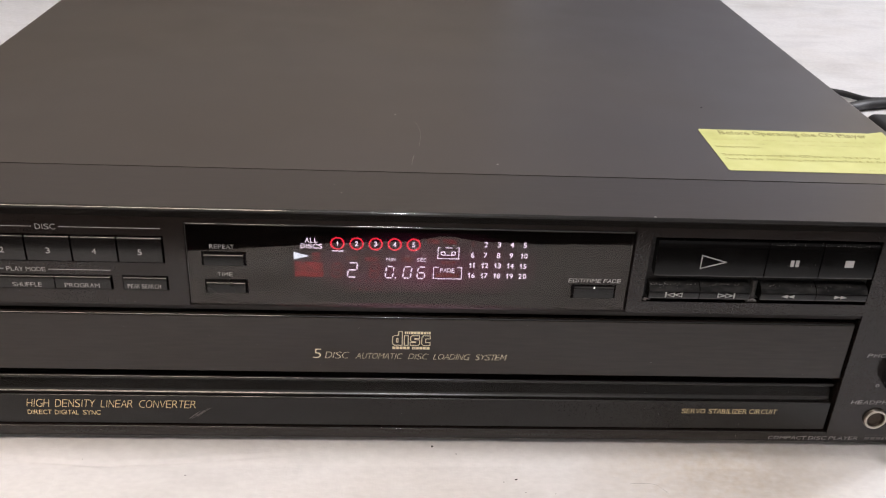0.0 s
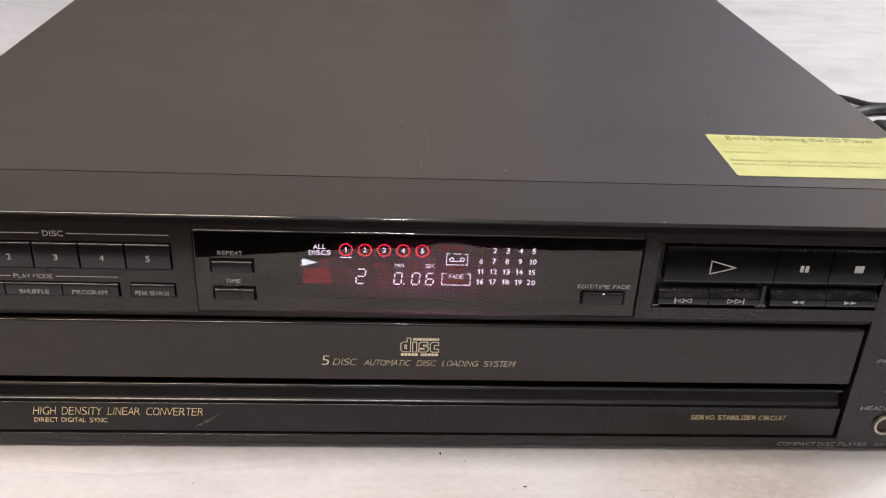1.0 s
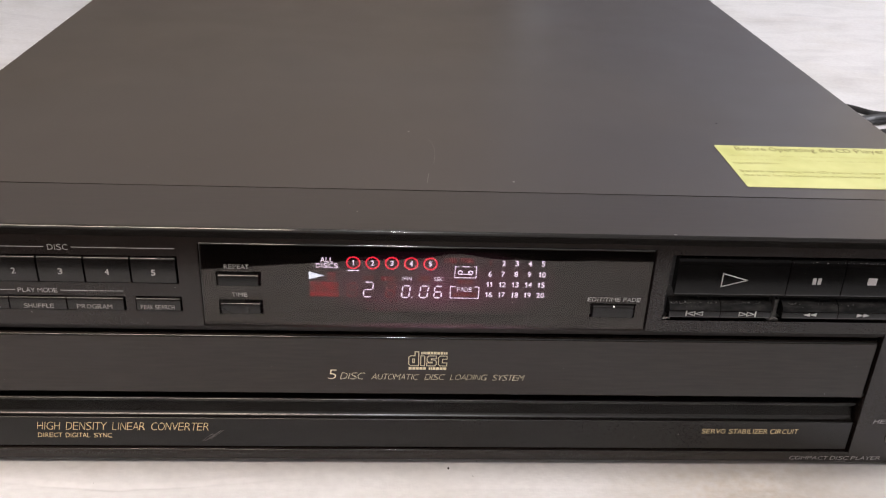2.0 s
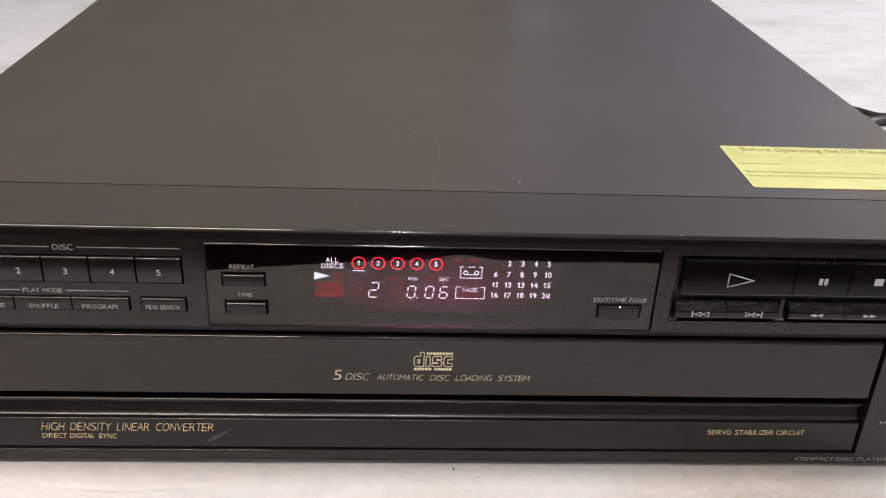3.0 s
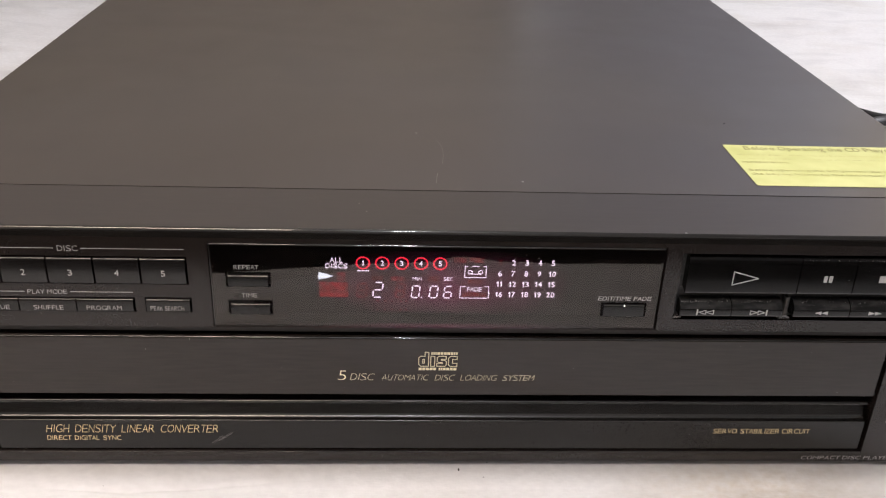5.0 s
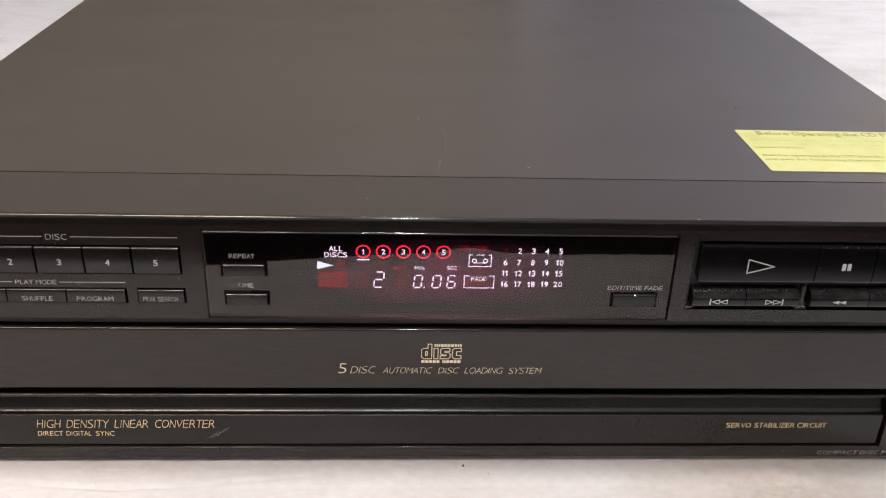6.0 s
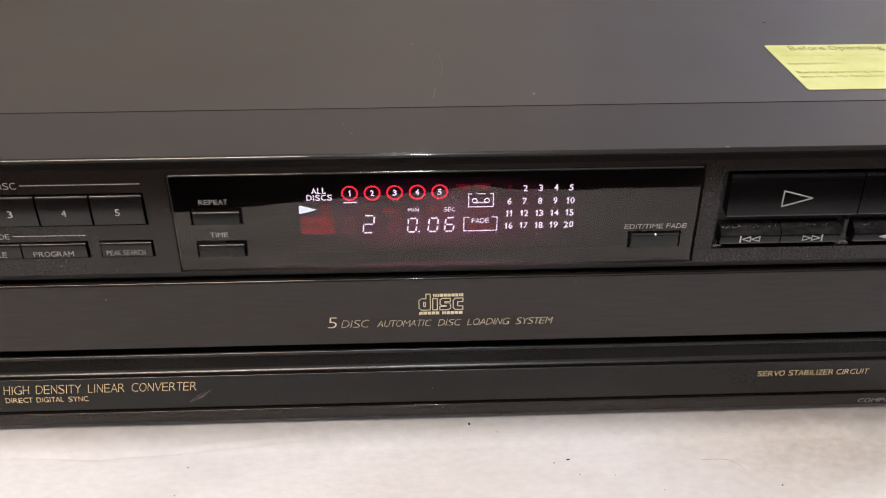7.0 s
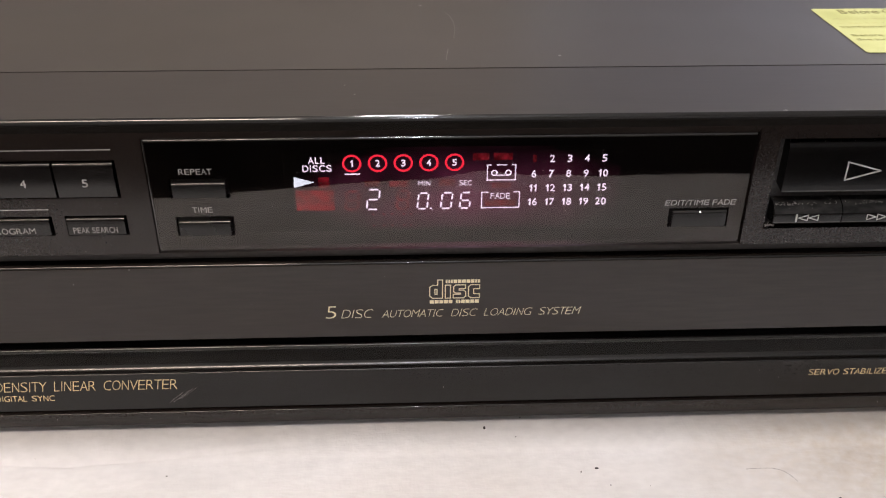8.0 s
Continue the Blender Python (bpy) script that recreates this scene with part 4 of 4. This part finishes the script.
# thicker fluff along the backs of the low keys and in the corners of the recess
def fluff(spots, seed):
    rnd = random.Random(seed)
    bm = bmesh.new()
    for x0, x1, y, z, n, deep in spots:
        for _ in range(n):
            x = rnd.uniform(x0, x1)
            p = Vector((x, y + rnd.uniform(-deep, deep), z + 0.35 * noise.noise(Vector((x * 0.4, z, 0))) + rnd.gauss(0, 0.16))) * MM
            s = rnd.uniform(0.05, 0.17) * MM
            bmesh.ops.create_icosphere(bm, subdivisions=1, radius=s, matrix=Matrix.Translation(p) @ Euler((rnd.random() * 3, rnd.random() * 3, rnd.random() * 3)).to_matrix().to_4x4() @ Matrix.Diagonal((rnd.uniform(0.8, 2.4), 0.8, 0.5, 1)))
    return bm


tagged(part("dust", fluff([(86.2, 93, 0.2, 80.4, 80, 0.5), (93, 104, 0.3, 80.5, 35, 0.5), (105.6, 122, 0.3, 80.5, 55, 0.5), (131, 136, 0.2, 80.4, 25, 0.4), (137, 168, 0.3, 80.5, 30, 0.5), (84.5, 87.2, -0.1, 73.9, 70, 0.2), (125.0, 128.0, 0.4, 74.0, 60, 0.2), (128.6, 168, -0.5, 98.3, 50, 0.1)], 21), M_DUST, player, "thick grey dust at the backs of the keys"), kind="stuff")
tagged(part("dust", dust([(84.4, 86.0, 0.2, 1.5, 76, 99), (-82, 77, -0.5, -0.52, 69, 101), (-171, -90, -0.02, -0.03, 68.5, 103), (128.5, 169, -0.92, -0.92, 85, 98), (-169, 169, 1.0, 1.0, 12, 63), (-169, 169, 1.0, 1.0, 12, 63), (80, 169, 1.0, 1.0, 12, 34), (-200, 200, -0.02, -0.02, 6, 10)], 110, 8), M_DUST, player, "scattered pale dust specks"), kind="stuff")

# chips and a scratch in the cover's paint
for x, y, s in ((-9.8, 98.2, 0.45), (31.2, 44.9, 0.5), (-112.0, 52.0, 0.2), (-29.0, 15.0, 0.25), (-32.0, 22.0, 0.2)):
    bm = bmesh.new()
    bmesh.ops.create_icosphere(bm, subdivisions=2, radius=s * MM, matrix=Matrix.Translation((x * MM, y * MM, TOP * MM)) @ Matrix.Diagonal((1.0, 1.1, 0.3, 1)))
    part("paint_chip", bm, M_DUST, cover, "pale chip in the paint")
for x, y, s in ((135.4, 119.2, 0.5),):
    bm = bmesh.new()
    bmesh.ops.create_icosphere(bm, subdivisions=2, radius=s * MM, matrix=Matrix.Translation((x * MM, y * MM, TOP * MM)) @ Matrix.Diagonal((1.2, 1.0, 0.2, 1)))
    part("paint_chip", bm, M_DARK, cover, "dark chip in the paint")
bm = bmesh.new()
bmesh.ops.create_icosphere(bm, subdivisions=2, radius=0.5 * MM, matrix=Matrix.Translation((84.3 * MM, 1.3 * MM, 107.65 * MM)) @ Matrix.Diagonal((1.2, 0.6, 0.6, 1)))
part("paint_chip", bm, M_DUST, cover, "pale chip in the paint")


def flat_line(points, width, z):
    bm = bmesh.new()
    for (xa, ya), (xb, yb) in zip(points, points[1:]):
        d = Vector((xb - xa, yb - ya)).normalized() * width / 2
        q = [(xa - d.y, ya + d.x), (xb - d.y, yb + d.x), (xb + d.y, yb - d.x), (xa + d.y, ya - d.x)]
        lo = [bm.verts.new((x * MM, y * MM, z * MM)) for x, y in q]
        hi = [bm.verts.new((x * MM, y * MM, (z + 0.05) * MM)) for x, y in q]
        bm.faces.new(hi)
        for j in range(4):
            bm.faces.new((lo[j], lo[(j + 1) % 4], hi[(j + 1) % 4], hi[j]))
    return bm


part("scratch", flat_line([(-1.6, 90), (0.0, 86), (1.0, 78), (1.0, 71), (0.2, 62)], 0.16, TOP), M_SCRATCH, cover, "thin pale scratch in the paint")
part("scratch", flat_line([(-2.0, 52), (-2.6, 47), (-3.0, 42)], 0.22, TOP), M_SCRATCH, cover, "thin pale scratch in the paint")

# ---- yellow notice stuck on the cover ----
note = thing("sticker", "yellow paper notice with faded print, stuck on the black cover", "sticker")


def note_mesh():
    bm = bmesh.new()
    nx, ny = 84, 46
    grid = []
    for i in range(nx + 1):
        row = []
        for j in range(ny + 1):
            u, v = i / nx, j / ny
            x, y = 125.2 + 84.6 * u, 44.6 + 45.6 * v
            lift = 0.9 * max(0, (u - 0.93) / 0.07) * max(0, (v - 0.8) / 0.2) + 0.12 * abs(noise.noise(Vector((x * 0.06, y * 0.08, 0))))
            # rounded corners
            dx, dy = max(0.0, abs(x - 167.5) - 41.4), max(0.0, abs(y - 67.4) - 21.9)
            far = math.hypot(dx, dy)
            if far > 0.9:
                x, y = x - math.copysign(dx * (1 - 0.9 / far), x - 167.5), y - math.copysign(dy * (1 - 0.9 / far), y - 67.4)
            row.append(bm.verts.new((x * MM, y * MM, (TOP + 0.06 + lift) * MM)))
        grid.append(row)
    for a, b in zip(grid, grid[1:]):
        for j in range(ny):
            bm.faces.new((a[j], b[j], b[j + 1], a[j + 1]))
    ext = bmesh.ops.extrude_face_region(bm, geom=bm.faces[:])["geom"]
    for v in ext:
        if isinstance(v, bmesh.types.BMVert):
            v.co.z += 0.12 * MM
    return bm


paper = part("paper", note_mesh(), M_YELLOW, note)
word("Before Operating the CD Player", 133.6, 200.6, 84.2, 88.6, TOP + 0.28, M_INK, note, 0, 0.0, "faded brown heading", flat=True)
rnd = random.Random(11)


def faded_line(x, x_end, y):
    """One line of worn-off print: words of small uneven strokes."""
    bm = bmesh.new()
    while x < x_end:
        for _ in range(rnd.randint(2, 9)):
            tall = rnd.choice((1.05, 1.05, 1.1, 1.6))
            for k in (0, 0.55):
                w, h = rnd.uniform(0.22, 0.36), tall if k == 0 else 1.05 * rnd.choice((0.5, 1, 1))
                if rnd.random() > 0.18 and x + k + w < x_end:
                    q = [(x + k, y), (x + k + w, y), (x + k + w, y + h), (x + k, y + h)]
                    bm.faces.new([bm.verts.new((u * MM, v * MM, (TOP + 0.31) * MM)) for u, v in q])
            x += 1.15
        x += 1.1
    return bm


for y, x, x_end in ((77.6, 127.6, 204), (73.0, 127.2, 152), (73.0, 155.5, 198), (60.0, 197.5, 206), (55.8, 197.0, 206), (46.8, 183, 200)):
    part("faded_print", faded_line(x, x_end, y), M_FADED, note, "faded brown line of print")
for text, x, x_end, y in (("transportation.", 127.2, 147.6, 69.0), ("Before operating the CD player,", 127.4, 176.6, 60.0), ("be sure to", 179.4, 195.6, 60.0), ("the key by following the instructions", 127.0, 185.6, 55.8), ("on the", 187.4, 196.0, 55.8)):
    word(text, x, x_end, y, y + 2.1, TOP + 0.28, M_FADED, note, 0, 0.0, "faded brown line of print", flat=True)

# ---- cables behind the player ----


def cable(points, radius, name, label):
    cu = bpy.data.curves.new(name, "CURVE")
    cu.dimensions, cu.bevel_depth, cu.bevel_resolution, cu.resolution_u = "3D", radius * MM, 4, 10
    sp = cu.splines.new("NURBS")
    sp.points.add(len(points) - 1)
    for p, (x, y, z) in zip(sp.points, points):
        p.co = (x * MM, y * MM, z * MM, 1)
    sp.use_endpoint_u, sp.order_u = True, 4
    cu.materials.append(M_RUBBER)
    tmp = bpy.data.objects.new(name, cu)
    scene.collection.objects.link(tmp)
    me = bpy.data.meshes.new_from_object(tmp.evaluated_get(bpy.context.evaluated_depsgraph_get()))
    bpy.data.objects.remove(tmp)
    for p in me.polygons:
        p.use_smooth = True
    return tagged(new(name, me), label, "cable")


cable([(190, 421, 34), (230, 470, 10), (320, 484, 2.4), (370, 476, 2.4), (384, 469, 2.4), (391, 459, 2.4), (397, 452, 2.4), (410, 452, 2.4), (445, 458, 2.4), (500, 470, 2.4), (570, 468, 2.4)], 2.6, "power_cable", "thin black rubber power cable lying on the white cloth")
cable([(150, 421, 40), (200, 438, 12), (290, 424, 4.2), (350, 418, 4.2), (372, 426, 4.2), (384, 434, 4.2), (396, 437, 4.2), (412, 440, 4.2), (450, 444, 4.2), (510, 430, 4.2), (570, 400, 4.2)], 4.4, "signal_cable", "thick black signal cable lying on the white cloth")
bm = one_box(366, 432, 338, 391, 0.2, 13, r=5.5, seg=4)
plug = solid("adapter_plug", bm, M_RUBBER, "rounded black plug lying on the white cloth", "plug")

# ---- crumbs on the cloth ----
for x, y, s in ((7.8, -1.0, 0.75), (19.5, 2.5, 0.35), (17.5, -4.4, 0.3), (40.8, -17.4, 0.65), (35.8, -18.8, 0.35), (43.8, -24.3, 0.3), (55.5, -25.1, 0.25), (70.5, -32.5, 0.25), (110.0, -31.7, 0.45), (137.0, -41.9, 0.35), (-130.0, -8.0, 0.22),
                (-88.6, -16.1, 0.36), (-90.4, -29.1, 0.32)):
    bm = bmesh.new()
    bmesh.ops.create_icosphere(bm, subdivisions=2, radius=0.65 * s * MM, matrix=Matrix.Translation((x * MM, y * MM, (s * 0.25 - 0.1 + fold(x, y)) * MM)) @ Euler((0.2, 0.1, x)).to_matrix().to_4x4() @ Matrix.Diagonal((1.5, 0.8, 0.6, 1)))
    for v in bm.verts:
        v.co += Vector((noise.noise(v.co * 3000), noise.noise(v.co * 3100), 0)) * 0.2 * s * MM
    solid("crumb", bm, M_DARK, "tiny dark crumb on the white cloth", "crumb", "crumbs on the cloth")



def thread(points, radius):
    cu = bpy.data.curves.new("thread", "CURVE")
    cu.dimensions, cu.bevel_depth, cu.bevel_resolution = "3D", radius * MM, 2
    sp = cu.splines.new("NURBS")
    sp.points.add(len(points) - 1)
    for p, (x, y) in zip(sp.points, points):
        p.co = (x * MM, y * MM, 0.05 * MM, 1)
    sp.use_endpoint_u, sp.order_u = True, 3
    cu.materials.append(M_THREAD)
    tmp = bpy.data.objects.new("thread", cu)
    scene.collection.objects.link(tmp)
    me = bpy.data.meshes.new_from_object(tmp.evaluated_get(bpy.context.evaluated_depsgraph_get()))
    bpy.data.objects.remove(tmp)
    return tagged(new("thread", me), "fine dark loose thread on the white cloth", "thread")


thread([(86, -19.5), (91, -19.2), (95.5, -19.6), (98.5, -22), (99.8, -25)], 0.036)

# ---- lamps ----
for at in (BULB,):
    lamp = thing("ceiling_bulb", "bare bulb on a white holder below the ceiling", "lamp")
    bm = bmesh.new()
    bmesh.ops.create_cone(bm, cap_ends=True, segments=32, radius1=0.018, radius2=0.03, depth=Z1 * MM - at[2] - 0.07, matrix=Matrix.Translation((at[0], at[1], (Z1 * MM + at[2] + 0.07) / 2)))
    part("holder", bm, M_WHITE, lamp)
fixture = thing("panel_lamp", "white oblong panel lamp hung below the ceiling", "lamp")
part("housing", one_box(TUBE[0] * 1000 - 260, TUBE[0] * 1000 + 260, TUBE[1] * 1000 - 75, TUBE[1] * 1000 + 75, TUBE[2] * 1000 - 15, TUBE[2] * 1000 + 30, r=5), M_WHITE, fixture)
for x in (-140, 140):
    part("hanger", one_box(TUBE[0] * 1000 + x - 4, TUBE[0] * 1000 + x + 4, TUBE[1] * 1000 - 4, TUBE[1] * 1000 + 4, TUBE[2] * 1000 + 29, Z1), M_WHITE, fixture)
spot = thing("downlight", "small round white downlight set under the ceiling", "lamp")
bm = bmesh.new()
bmesh.ops.create_cone(bm, cap_ends=True, segments=40, radius1=0.11, radius2=0.10, depth=Z1 * MM - DOWNLIGHT[2], matrix=Matrix.Translation((DOWNLIGHT[0], DOWNLIGHT[1], (Z1 * MM + DOWNLIGHT[2]) / 2)))
part("housing", bm, M_WHITE, spot)
